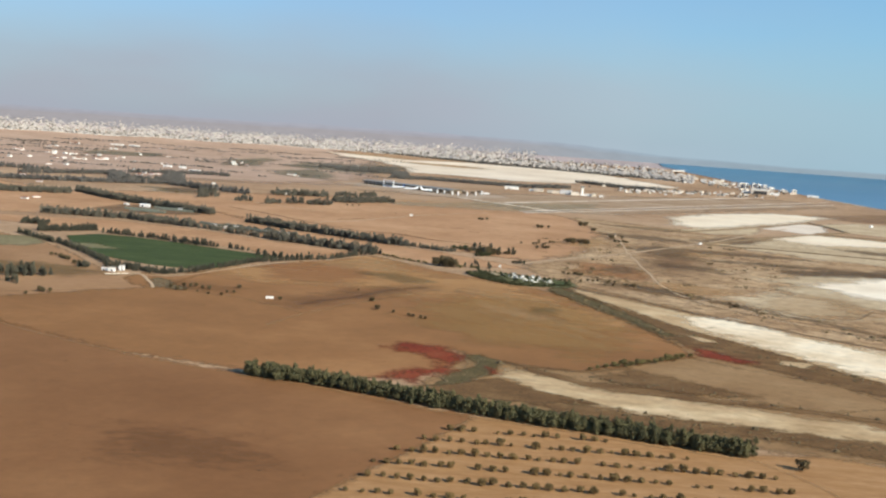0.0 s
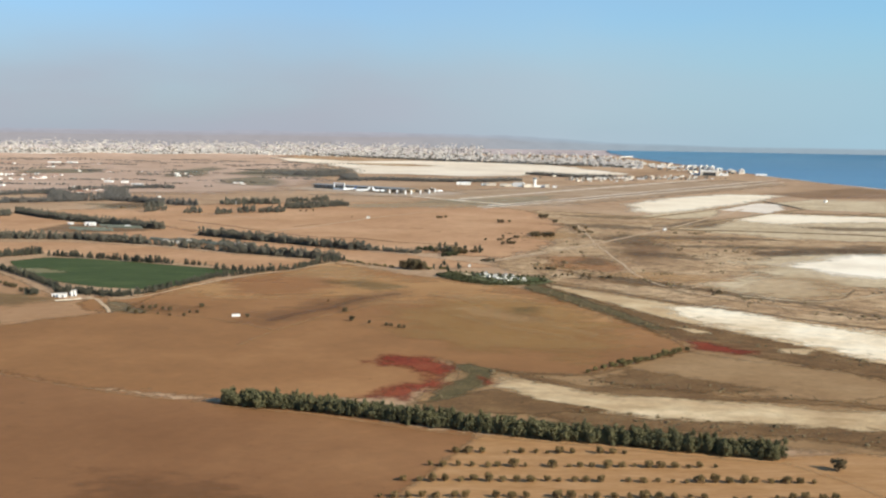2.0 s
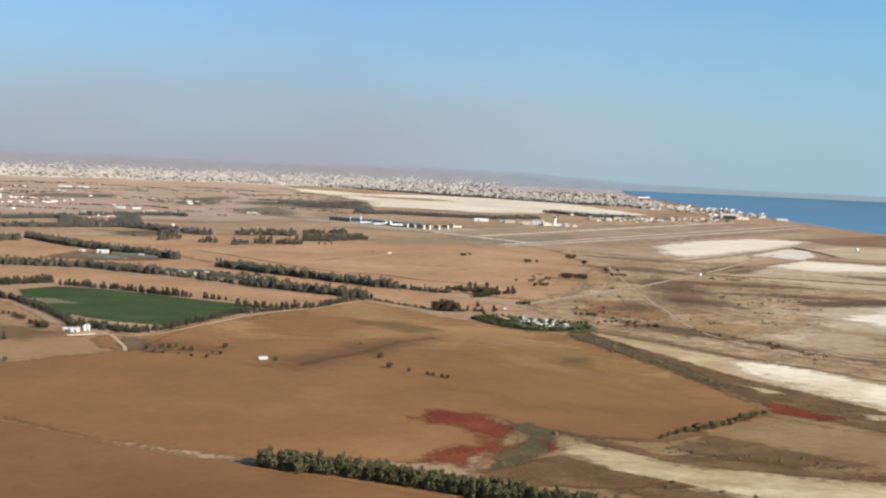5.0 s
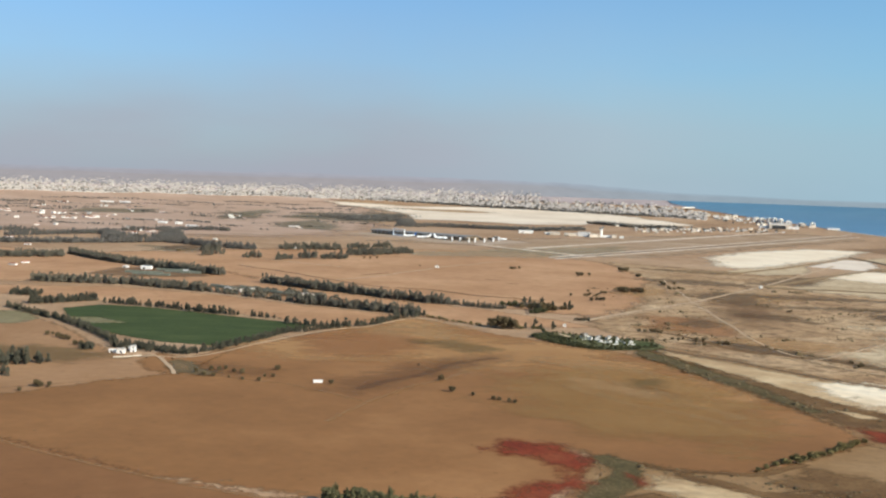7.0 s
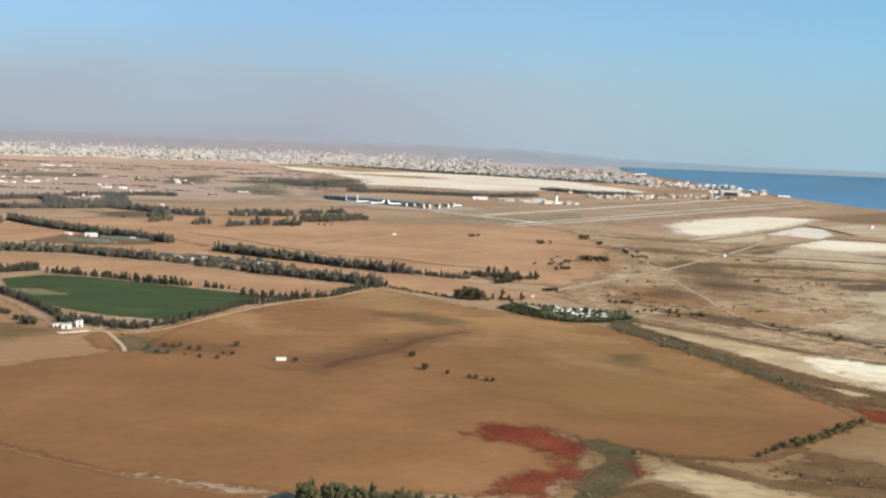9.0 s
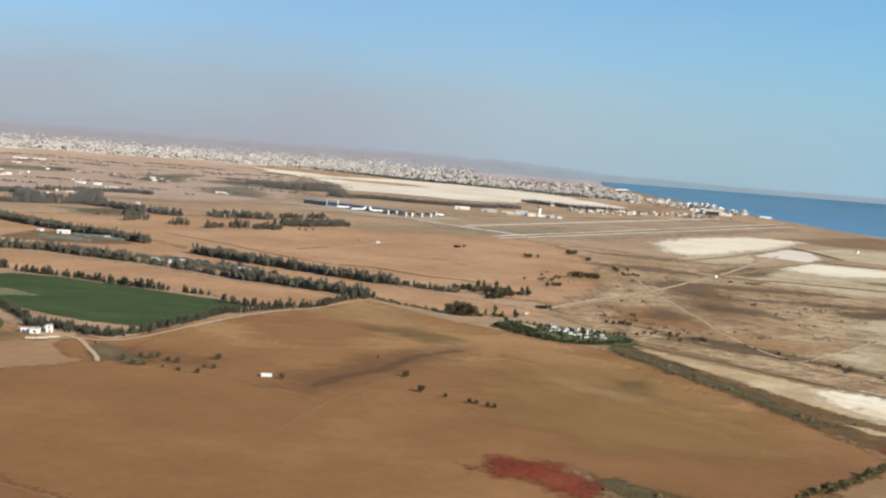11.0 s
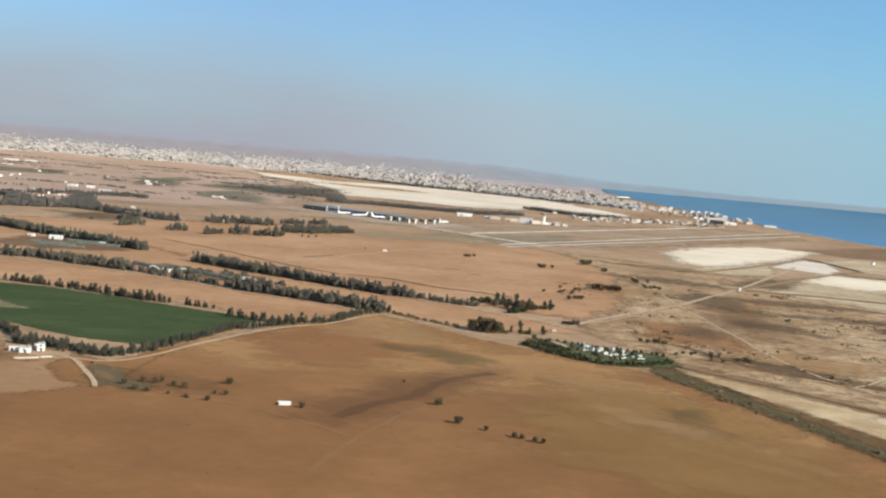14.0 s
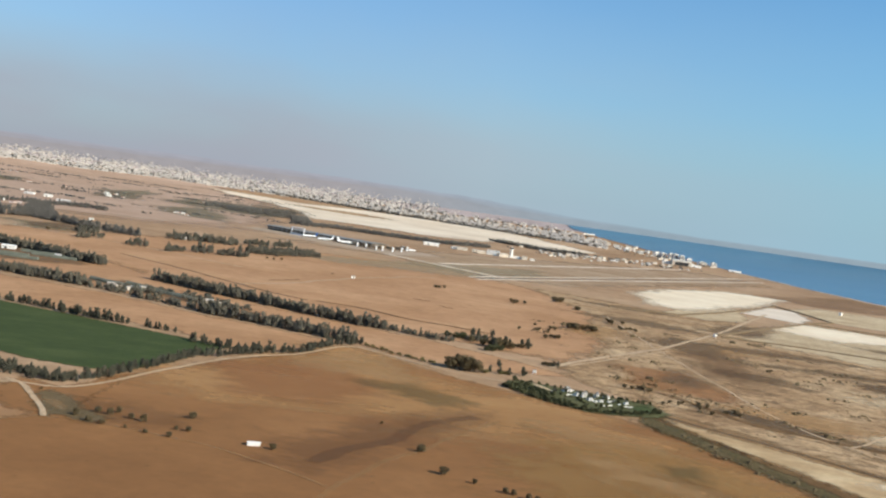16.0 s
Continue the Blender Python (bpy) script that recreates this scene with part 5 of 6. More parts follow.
def build_scrub():
    """Low tufts and shrubs on the saltmarsh and heath, past counting."""
    rnd = random.Random(400)
    v, f = [], []
    areas = (((102, 1108), (150, 965), 12, 240, .9), ((150, 965), (212, 858), 18, 260, .9), ((212, 858), (290, 762), 18, 260, .9), ((290, 765), (430, 630), 16, 260, 0.9), ((60, 625), (250, 580), 16, 600, .8), ((250, 580), (420, 515), 16, 300, .8), ((90, 710), (190, 690), 18, 200, .8), ((-15, 665), (10, 755), 9, 160, .7),
             ((110, 1270), (530, 780), 34, 260, 1.0), ((130, 1320), (330, 1030), 14, 420, 1.2), ((84, 1120), (178, 890), 10, 200, 1.0),
             ((20, 735), (320, 635), 7, 260, .8))
    clumps = [(rnd.uniform(90, 480), rnd.uniform(0, 1)) for _ in range(90)]
    heath = [((x, y), (x + rnd.gauss(0, 22), y + rnd.gauss(0, 14)), 12, rnd.randrange(5, 22), rnd.uniform(.8, 1.7)) for x, y in ((cx, 1230 - 0.9 * cx + 60 + t * (420 + cx)) for cx, t in clumps)]
    for (x0, y0), (x1, y1), wide, num, size in areas + tuple(heath):
        length = math.hypot(x1 - x0, y1 - y0) + .01
        for _ in range(num):
            t, o = rnd.random(), rnd.gauss(0, wide * 0.5)
            x, y = x0 + (x1 - x0) * t - (y1 - y0) / length * o, y0 + (y1 - y0) * t + (x1 - x0) / length * o
            k0 = math.exp(rnd.gauss(-0.25, 0.5))
            r, h = size * k0, size * k0 * rnd.uniform(0.4, 0.8)
            b = len(v)
            v += [(x + r * rnd.uniform(.6, 1.1) * math.cos(k * 1.257), y + r * rnd.uniform(.6, 1.1) * math.sin(k * 1.257), -0.05) for k in range(5)]
            v += [(x + r * .6 * math.cos(k * 1.257 + .4), y + r * .6 * math.sin(k * 1.257 + .4), h * rnd.uniform(.6, 1)) for k in range(5)] + [(x, y, h * 1.1)]
            f += [(b + k, b + (k + 1) % 5, b + 5 + (k + 1) % 5, b + 5 + k) for k in range(5)] + [(b + 5 + k, b + 5 + (k + 1) % 5, b + 10) for k in range(5)]
    tagged(new("scrub", mesh("scrub", v, f, LEAF_DRY)), "low dry grey-brown scrub tufts on saltmarsh", "scrub", kind="stuff")


build_scrub()


# ---------------------------------------------------------------- buildings
_shared = {}


def shared(key, make):
    if key not in _shared:
        _shared[key] = make()
    return _shared[key]


def pane_mesh(w, h):
    """A recessed-looking window: frame proud of the wall with a dark pane set in."""
    return shared(("pane", w, h), lambda: from_bm("pane", box(w, 0.12, h, 0, -0.03, 0), GLASS_DARK))


def frame_mesh(w, h):
    def make():
        bm = box(w + 0.3, 0.16, 0.15, 0, 0, -0.15)
        box(w + 0.3, 0.16, 0.15, 0, 0, h, bm=bm)
        box(0.15, 0.16, h, -w / 2 - 0.075, 0, 0, bm=bm)
        box(0.15, 0.16, h, w / 2 + 0.075, 0, 0, bm=bm)
        return from_bm("window_frame", bm, STEEL_WHITE)
    return shared(("frame", w, h), make)


def flat_house(name, w, d, h, storeys, label, category, group="", wall=None, roof=None, windows=True, pitched=0.0, door=True):
    """A plastered house: walls, roof with parapet or tiles, windows on all sides and a door."""
    e = tagged(new(name), label, category, group)
    wall = wall or WHITE
    part("wall", box(w, d, h, bevel=0.06), wall, e)
    if pitched:
        bm = bmesh.new()
        q = [(-w / 2 - .5, -d / 2 - .5, h), (w / 2 + .5, -d / 2 - .5, h), (w / 2 + .5, d / 2 + .5, h), (-w / 2 - .5, d / 2 + .5, h), (-w / 2 - .5, 0, h + pitched), (w / 2 + .5, 0, h + pitched)]
        vs = [bm.verts.new(p) for p in q]
        for fc in ((0, 1, 5, 4), (2, 3, 4, 5), (0, 4, 3), (1, 2, 5), (3, 2, 1, 0)):
            bm.faces.new([vs[i] for i in fc])
        part("roof", bm, roof or ROOF_TILE, e)
    else:
        bm = box(w - 0.5, d - 0.5, 0.2, 0, 0, h)
        for a, b, x, y in ((w, 0.25, 0, d / 2 - .125), (w, 0.25, 0, -d / 2 + .125), (0.25, d - .5, w / 2 - .125, 0), (0.25, d - .5, -w / 2 + .125, 0)):
            box(a, b, 0.7, x, y, h, bm=bm)
        part("roof", bm, roof or ROOF_FLAT, e)
        part("water_tank", tube([((w * .22, 0, h + .2), .7, .7), ((w * .22, 0, h + 1.9), .7, .7)], 8), STEEL_GREY, e)
    if windows is True:
        sh = h / storeys
        for s in range(storeys):
            for side, (length, off, turn) in enumerate(((w, d / 2, 0), (w, d / 2, 180), (d, w / 2, 90), (d, w / 2, 270))):
                k = max(1, int(length / 3.6))
                for i in range(k):
                    x = (i + .5) / k * length - length / 2
                    m = pose(0, 0, 0, 0, 0, turn) @ pose(x, -off - 0.02, s * sh + sh * .34)
                    win = part("window", frame_mesh(1.5, sh * .45), None, e, m=m)
                    part("pane", pane_mesh(1.5, sh * .45), None, win)
    if windows == 2:
        for x in (-w * .28, w * .32):
            part("window", pane_mesh(2.2, 1.8), None, e, m=pose(x, -d / 2 - .04, h - 2.6))
    if door:
        part("door", box(1.1, 0.15, 2.1, w * .1, -d / 2 - .05, 0), DARK_DOOR, e)
    return e


def put(ob, x, y, turn=0.0, size=1.0):
    ob.matrix_basis = spot(x, y, turn, size)
    return ob


def shed(w, d, h, label, wall=None, roof=None):
    """A farm shed: long walls, low pitched roof, a wide dark door and a row of vents."""
    e = tagged(new("shed"), label, "shed", "farm sheds")
    part("wall", box(w, d, h, bevel=0.05), wall or WHITE, e)
    bm = bmesh.new()
    vs = [bm.verts.new(p) for p in ((-w / 2 - .3, -d / 2 - .3, h), (w / 2 + .3, -d / 2 - .3, h), (w / 2 + .3, d / 2 + .3, h), (-w / 2 - .3, d / 2 + .3, h), (-w / 2 - .3, 0, h + d * .13), (w / 2 + .3, 0, h + d * .13))]
    for fc in ((0, 1, 5, 4), (2, 3, 4, 5), (0, 4, 3), (1, 2, 5), (3, 2, 1, 0)):
        bm.faces.new([vs[i] for i in fc])
    part("roof", bm, roof or WHITE, e)
    part("door", box(min(3, w * .3), .15, h * .75, -w * .2, -d / 2 - .04, 0), DARK_DOOR, e)
    for i in range(max(2, int(w / 4))):
        part("vent", shared(("vent",), lambda: from_bm("vent", box(1.1, .12, .5), DARK_DOOR)), None, e, m=pose(-w / 2 + (i + .5) * w / max(2, int(w / 4)), -d / 2 - .04, h * .62))
    return e


# the white farm building on the bare field
put(shed(8.6, 4.2, 2.1, "small white farm building alone on the bare field"), -191, 939, 190, .82)

# farm by the track junction
put(flat_house("farmhouse", 4.8, 4.4, 4.9, 2, "white two-storey farmhouse among trees", "house", "farm houses"), -368, 1042, 12)
put(flat_house("farmhouse", 7, 6, 3.2, 1, "low white farmhouse beside a dirt track", "house", "farm houses"), -376, 1034, 8)
put(shed(6, 4, 2.6, "low white farm shed beside the house"), -384, 1036, 15)
put(shed(5, 4, 2.4, "small white shed among dark trees"), -372, 1050, 30)
for x, y in ((-372, 1013), (-365, 1017), (-358, 1022)):
    w = tagged(new("garden_wall", from_bm("garden_wall", box(7.4, .5, .9, bevel=.05), CREAM)), "low cream garden wall along a dirt track", "wall", "farm walls")
    put(w, x, y, 27)
patch("damp_hollow", [(-326, 1004), (-318, 1010), (-304, 1000), (-290, 975), (-272, 960), (-280, 948), (-307, 957), (-318, 978)], OLIVE_DARK, 7, 5, 2, "grey-green damp hollow beside the track", "soil")
patch("dry_pond", [(-317, 986), (-309, 990), (-299, 975), (-301, 968), (-311, 978)], TRACK_FAINT, 2.5, 6, 1.5, "small pale dried pond", "pond")
for x, y, a, s, r in along([(-395, 1060), (-371, 1062), (-350, 1046), (-335, 1042), (-318, 1040)], 3.6, 2, 6, 1.6, 211, 1.4, .1) + along([(-420, 1046), (-404, 1050)], 4, 2, 5, 1.5, 212, 1.4):
    plant(TALL[int(r * 5)], x, y, a, s * .5, "dark tree beside white farm houses")

# the white estate at the creek's head
patch("garden", [(-12, 1212), (2, 1240), (20, 1238), (50, 1226), (88, 1210), (112, 1200), (118, 1165), (104, 1148), (68, 1138), (43, 1138), (20, 1160), (2, 1182)], GARDEN, 5, 6, 2.5, "green irrigated garden round white houses", "garden")
patch("lawn", [(16, 1238), (22, 1232), (31, 1214), (27, 1207), (19, 1222)], PALE, 2, 7, 2, "pale forecourt of the estate", "lawn")
patch("lawn_east", [(88, 1180), (104, 1190), (106, 1172), (92, 1160)], CROP, 3, 7, 2, "dark green lawn of the estate", "lawn")
for x, y, w, d, h, s, tn in ((41, 1213, 6, 5, 2.8, 1, 25), (46, 1224, 7, 6, 5.2, 2, 20), (50, 1220, 6, 4, 3, 1, 25), (51, 1208, 5, 4, 2.8, 1, 30), (54, 1198, 7, 4, 2.8, 1, 28), (57, 1187, 6, 5, 3.0, 1, 30),
                             (60, 1181, 6, 5, 3.6, 1, 30), (66, 1186, 6, 5, 3.0, 1, 24), (73, 1187, 5, 5, 4.0, 1, 30), (78, 1193, 5, 4, 2.4, 1, 20), (80, 1182, 5, 4, 3, 1, 30), (87, 1187, 5, 4, 3, 1, 20)):
    put(flat_house("villa", w, d, h, s, "white flat-roofed villa in a green garden", "house", "estate villas"), x, y, tn + x * 17 % 31 - 15, .40 + (x * 7 % 5) * .06)
rnd = random.Random(58)
for k in range(8):
    t = rnd.random()
    put(flat_house("villa", rnd.uniform(2.6, 5.5), rnd.uniform(2.0, 3.2), rnd.uniform(1.8, 2.6), 1, "small white outbuilding between villas", "house", "estate outbuildings", windows=False), 34 + 50 * t + rnd.gauss(0, 2), 1216 - 30 * t + rnd.gauss(0, 7), rnd.uniform(0, 90))
for x, y, w, tn in ((44, 1200, 10, 30), (62, 1186, 9, 24), (68, 1172, 12, 40), (86, 1176, 7, 10), (31, 1209, 8, 60), (56, 1203, 7, 100)):
    put(tagged(new("terrace_wall", from_bm("terrace_wall", box(w, .6, 1.1, bevel=.06), WHITE)), "low white terrace wall between villas", "wall", "terrace walls"), x, y, tn)
for x, y, a, s, r in along([(-8, 1212), (4, 1186), (22, 1164), (36, 1150)], 3.2, 3, 4.5, 1, 201) + along([(36, 1152), (46, 1144), (68, 1143), (88, 1152), (108, 1165)], 3.6, 2, 4, .8, 205, skip=.1) \
        + along([(0, 1236), (20, 1233), (50, 1222), (86, 1206), (112, 1196)], 4.6, 1, 0, .8, 202, skip=.1) + along([(2, 1224), (14, 1206), (24, 1186)], 3.4, 3, 5, 1, 206) \
        + along([(32, 1196), (44, 1186), (50, 1166), (64, 1164), (84, 1168)], 4.2, 1, 0, 1.2, 207, skip=.2) + along([(44, 1202), (60, 1206), (72, 1196), (90, 1190)], 6, 1, 0, 1.5, 208, skip=.3):
    plant(GARDEN_TREES[int(r * 4)], x, y, a, s * (.35 + .5 * (r * 7 % 1)))
for x, y, k in ((31, 1203, .62), (58, 1192, .5), (42, 1212, .5)):
    plant(TALL[int(x) % 5], x, y, x * 9, k, "slim dark tree between white villas")

# huts on the plain
put(flat_house("hut", 4.2, 4.2, 3.6, 1, "small white pump hut on the heath", "hut", "huts", windows=False), 388, 1796, 20)
put(flat_house("hut", 6, 6, 6, 1, "small white hut beyond the salt pans", "hut", "huts", windows=False), 978, 2590, 20)
put(flat_house("hut", 6, 4, 3.2, 1, "small white hut in the orange field", "hut", "huts", windows=False), -133, 1976, 0)
put(flat_house("hut", 4, 4, 3, 1, "small white hut beside the tree line", "hut", "huts", windows=False), 30, 1290, 0, .75)
put(flat_house("hut", 9, 7, 5, 1, "white hut among grove trees", "hut", "huts", windows=False), -448, 2318, 0)


def greenhouse(length):
    """A tunnel of film over hoops with end walls."""
    e = tagged(new("greenhouse"), "long low greenhouse tunnel of dull plastic film", "greenhouse", "greenhouses")
    bm = bmesh.new()
    rows = []
    for k in range(9):
        x = -length / 2 + length * k / 8
        rows.append([bm.verts.new((x, -4 * math.cos(a), 3.4 * math.sin(a))) for a in (math.pi * j / 8 for j in range(9))])
    for a, b in zip(rows, rows[1:]):
        for j in range(8):
            bm.faces.new((a[j], b[j], b[j + 1], a[j + 1]))
    part("film", bm, FILM, e)
    for x in (-length / 2, length / 2):
        b2 = bmesh.new()
        b2.faces.new([b2.verts.new((x, -4 * math.cos(a), 3.4 * math.sin(a))) for a in (math.pi * j / 8 for j in range(9))])
        part("end_wall", b2, FILM, e)
    for k in range(7):
        x = -length / 2 + length * k / 6
        part("hoop", shared(("hoop",), lambda: from_bm("hoop", tube([((0, -4.06 * math.cos(a), 3.46 * math.sin(a)), .06, .06) for a in (math.pi * j / 8 for j in range(9))], 4), STEEL_GREY)), None, e, m=pose(x, 0, 0))
    return e


g0 = greenhouse(60)
put(g0, -575, 1716, -8)
for x, y, t in ((-556, 1692, -8), (-520, 1738, -8), (-540, 1760, -8), (-408, 1553, -35), (-390, 1538, -35), (-366, 1546, -35), (-350, 1528, -35), (-330, 1512, -35)):
    copy_thing(g0, spot(x, y, t))
put(shed(17, 9, 4.5, "white barn behind greenhouses", roof=WHITE), -590, 1776, 4)
put(shed(9, 5, 3, "small white shed among greenhouses"), -628, 1790, 4)
put(shed(8, 5, 3, "small white shed among greenhouses"), -520, 1752, 4)
for x, y, w in ((-392, 1520, 8), (-378, 1512, 7), (-366, 1530, 9), (-402, 1530, 7), (-290, 1492, 8), (-280, 1478, 7)):
    put(flat_house("cottage", w, 6, 3.2, 1, "low pale cottage among belt trees", "house", "cottages", wall=CREAM, windows=False), x, y, 30)
tree_stuff("tree_belt", FAR_BUSH, along([(-400, 1510), (-340, 1525), (-290, 1490), (-260, 1450)], 5, 4, 12, 4, 203, skip=.3), LEAF_GREY, "bushes among greenhouses and cottages", "bushes")

# farms and houses on the plain behind
FARM_A = flat_house("farmhouse", 16, 12, 7, 2, "white farmhouse on the far plain", "house", "plain houses", windows=2)
put(FARM_A, -925, 3772, 10)
FARM_B = flat_house("farmhouse", 20, 10, 4, 1, "low white farmhouse with a clay tile roof", "house", "plain houses", pitched=2.5, windows=2)
put(FARM_B, -1285, 3448, 20)
rnd = random.Random(77)
for cx, cy, k, num in ((-1569, 3627, 1.1, 3), (-1500, 3531, 1.2, 3), (-1361, 3263, 1.0, 3), (-1325, 3305, .9, 4), (-1380, 3636, 1.0, 2), (-1266, 3380, 1.2, 4), (-1268, 3486, .8, 2), (-1277, 3590, .8, 2), (-1325, 3921, .9, 1), (-1157, 3358, .7, 1),
                      (-1055, 3331, .7, 2), (-1239, 2880, .9, 2), (-972, 2284, .8, 3), (-1219, 3930, 1.0, 1), (-886, 3624, 1.2, 1), (-901, 3773, .8, 2), (-850, 3654, .9, 1), (-664, 2511, .7, 1), (-937, 2621, .7, 3), (-914, 2696, .8, 3), (-894, 2743, .8, 2),
                      (-1107, 3957, .9, 1), (-1700, 3700, 1.1, 4), (-1650, 3400, 1.0, 3), (-1480, 3150, 1.0, 2), (-1800, 4200, 1.0, 4), (-1600, 4350, 1.0, 3), (-1950, 3900, 1.0, 3), (-804, 1773, .8, 2), (-600, 3190, .7, 2), (-1000, 2900, .7, 1), (-640, 4050, .7, 2),
                      (-520, 4200, .8, 2), (-1420, 4160, .9, 2), (-1900, 4700, 1.0, 5), (-1500, 4800, .9, 4), (-1090, 2375, .9, 2)):
    for j in range(num):
        x, y = cx + (rnd.gauss(0, 22) if j else 0), cy + (rnd.gauss(0, 34) if j else 0)
        copy_thing(rnd.choice((FARM_A, FARM_B)), spot(x, y, rnd.uniform(-40, 40), k * .78))
put(shed(42, 18, 7, "large white farm hall on the far plain"), -989, 3180, -6, .62)
put(shed(34, 14, 9, "white farm hall with a pitched roof"), -934, 3156, 5, .62)
put(shed(40, 10, 5, "low white farm hall on the far plain"), -862, 3035, -10, .85)
put(shed(60, 12, 5, "long white farm hall before the town"), -1760, 4870, 0)
put(shed(50, 12, 5, "long white farm hall before the town"), -1680, 4880, 0)
put(shed(30, 8, 3, "long low white farm hall beside crops"), -600, 3200, 10)


# ---------------------------------------------------------------- airport
def terminal():
    """The terminal: a glazed hall under a wide grey roof, with columns, a white portal and piers."""
    e = tagged(new("airport_terminal"), "long glazed airport terminal with a grey roof", "terminal")
    part("hall", box(330, 58, 9, bevel=.3), DARK_FACADE, e)
    bm = bmesh.new()
    rows = []
    for k in range(13):
        y = -34 + 68 * k / 12
        z = 12.5 - 2.6 * ((y + 6) / 34) ** 2
        rows.append([bm.verts.new((-170, y, z)), bm.verts.new((170, y, z)), bm.verts.new((170, y, z - 1)), bm.verts.new((-170, y, z - 1))])
    for a, b in zip(rows, rows[1:]):
        for i in range(4):
            bm.faces.new((a[i], a[(i + 1) % 4], b[(i + 1) % 4], b[i]))
    bm.faces.new(rows[0])
    bm.faces.new(rows[-1][::-1])
    part("roof", bm, ROOF_GREY, e)
    for k in range(22):
        part("column", shared(("tcol",), lambda: from_bm("column", box(1.2, 1.2, 10.2), ROOF_FLAT)), None, e, m=pose(-157.5 + 15 * k, -31.5, 0))
    for k in range(21):
        part("facade_panel", shared(("tpan",), lambda: from_bm("facade_panel", box(4.5, .5, 7), DARK_FACADE)), None, e, m=pose(-150 + 15 * k, -29.2, 1.5))
    part("canopy", box(330, 4, 0.8, 0, -31.2, 5.5), ROOF_FLAT, e)
    return e


put(terminal(), -200, 2925, -38)


def portal(label):
    e = tagged(new("steel_portal"), label, "portal", "apron portals")
    for x in (-22, 22):
        part("post", box(2.4, 2.4, 17, x, 0, 0, .3), STEEL_WHITE, e)
    part("beam", box(48, 3, 2, 0, 0, 17, .3), STEEL_WHITE, e)
    part("deck", box(60, 10, 3, 8, 0, 0, .3), STEEL_WHITE, e)
    return e


put(portal("white steel portal over a boarding pier"), -268, 2930, -45)


def pier_block(label):
    """A boarding pier: box cabin on posts with a glazed side and a white stair tower."""
    e = tagged(new("boarding_pier"), label, "boarding pier", "boarding piers")
    part("cabin", box(8, 30, 5, 0, 0, 5, .3), DARK_FACADE, e)
    part("tower", box(3, 3.4, 11, 0, -15, 0, .3), STEEL_WHITE, e)
    part("glazing", box(8.2, 24, 2, 0, 2, 7), GLASS_DARK, e)
    for y in (-6, 10):
        part("post", box(1.2, 1.2, 5, 0, y, 0), STEEL_GREY, e)
    return e


pb = pier_block("white stair tower of a boarding pier")
put(pb, -44, 2768, 22)
for x, y in ((-68, 2756), (-21, 2800), (-106, 2778), (-5, 2860), (-126, 2790), (-83, 2750)):
    copy_thing(pb, spot(x, y, 22))


def airliner(label, tail):
    """A twin-jet airliner, nose along +x."""
    e = tagged(new("airliner"), label, "aeroplane", "parked airliners")
    part("fuselage", tube([((-19, 0, 5.2), .3, .3), ((-14, 0, 4.7), 1.2, 1.2), ((-8, 0, 4.2), 2, 2), ((12, 0, 4.2), 2, 2), ((15.5, 0, 4.0), 1.7, 1.7), ((17.6, 0, 3.7), 1.0, 1.0), ((18.6, 0, 3.5), .2, .2)], 12), STEEL_WHITE, e)
    for sgn, nm in ((1, "wing"), (-1, "wing")):
        bm = bmesh.new()
        lo = [(3.5, 1.5 * sgn, 3.2), (-4, 1.5 * sgn, 3.2), (-5.5, 17 * sgn, 4.6), (-3.8, 17 * sgn, 4.6)]
        va, vb = [bm.verts.new(p) for p in lo], [bm.verts.new((p[0], p[1], p[2] + (.7 if i < 2 else .25))) for i, p in enumerate(lo)]
        bm.faces.new(va[::-1])
        bm.faces.new(vb)
        for i in range(4):
            bm.faces.new((va[i], va[(i + 1) % 4], vb[(i + 1) % 4], vb[i]))
        bmesh.ops.recalc_face_normals(bm, faces=bm.faces)
        part(nm, bm, STEEL_GREY, e)
        part("engine", tube([((3.6, 5.6 * sgn, 2.1), 1.0, 1.0), ((1.5, 5.6 * sgn, 2.1), 1.15, 1.15), ((-1.0, 5.6 * sgn, 2.2), .7, .7)], 10), STEEL_WHITE, e)
        bm = bmesh.new()
        lo = [(-14, .6 * sgn, 5), (-17, .6 * sgn, 5), (-18.6, 6 * sgn, 5.5), (-17.3, 6 * sgn, 5.5)]
        va, vb = [bm.verts.new(p) for p in lo], [bm.verts.new((p[0], p[1], p[2] + .25)) for p in lo]
        bm.faces.new(va[::-1])
        bm.faces.new(vb)
        for i in range(4):
            bm.faces.new((va[i], va[(i + 1) % 4], vb[(i + 1) % 4], vb[i]))
        part("tailplane", bm, STEEL_WHITE, e)
    bm = bmesh.new()
    q = [(-12, 5.8), (-17.5, 5.8), (-19.5, 12), (-17, 12)]
    va, vb = [bm.verts.new((x, -.2, z)) for x, z in q], [bm.verts.new((x, .2, z)) for x, z in q]
    bm.faces.new(va)
    bm.faces.new(vb[::-1])
    for i in range(4):
        bm.faces.new((va[i], vb[i], vb[(i + 1) % 4], va[(i + 1) % 4]))
    part("tail_fin", bm, tail, e, "tail fin")
    for x, y in ((13, 0), (-1.5, 3.5), (-1.5, -3.5)):
        part("wheel_leg", box(.5, .5, 2.6, x, y, 0), STEEL_GREY, e)
    return e


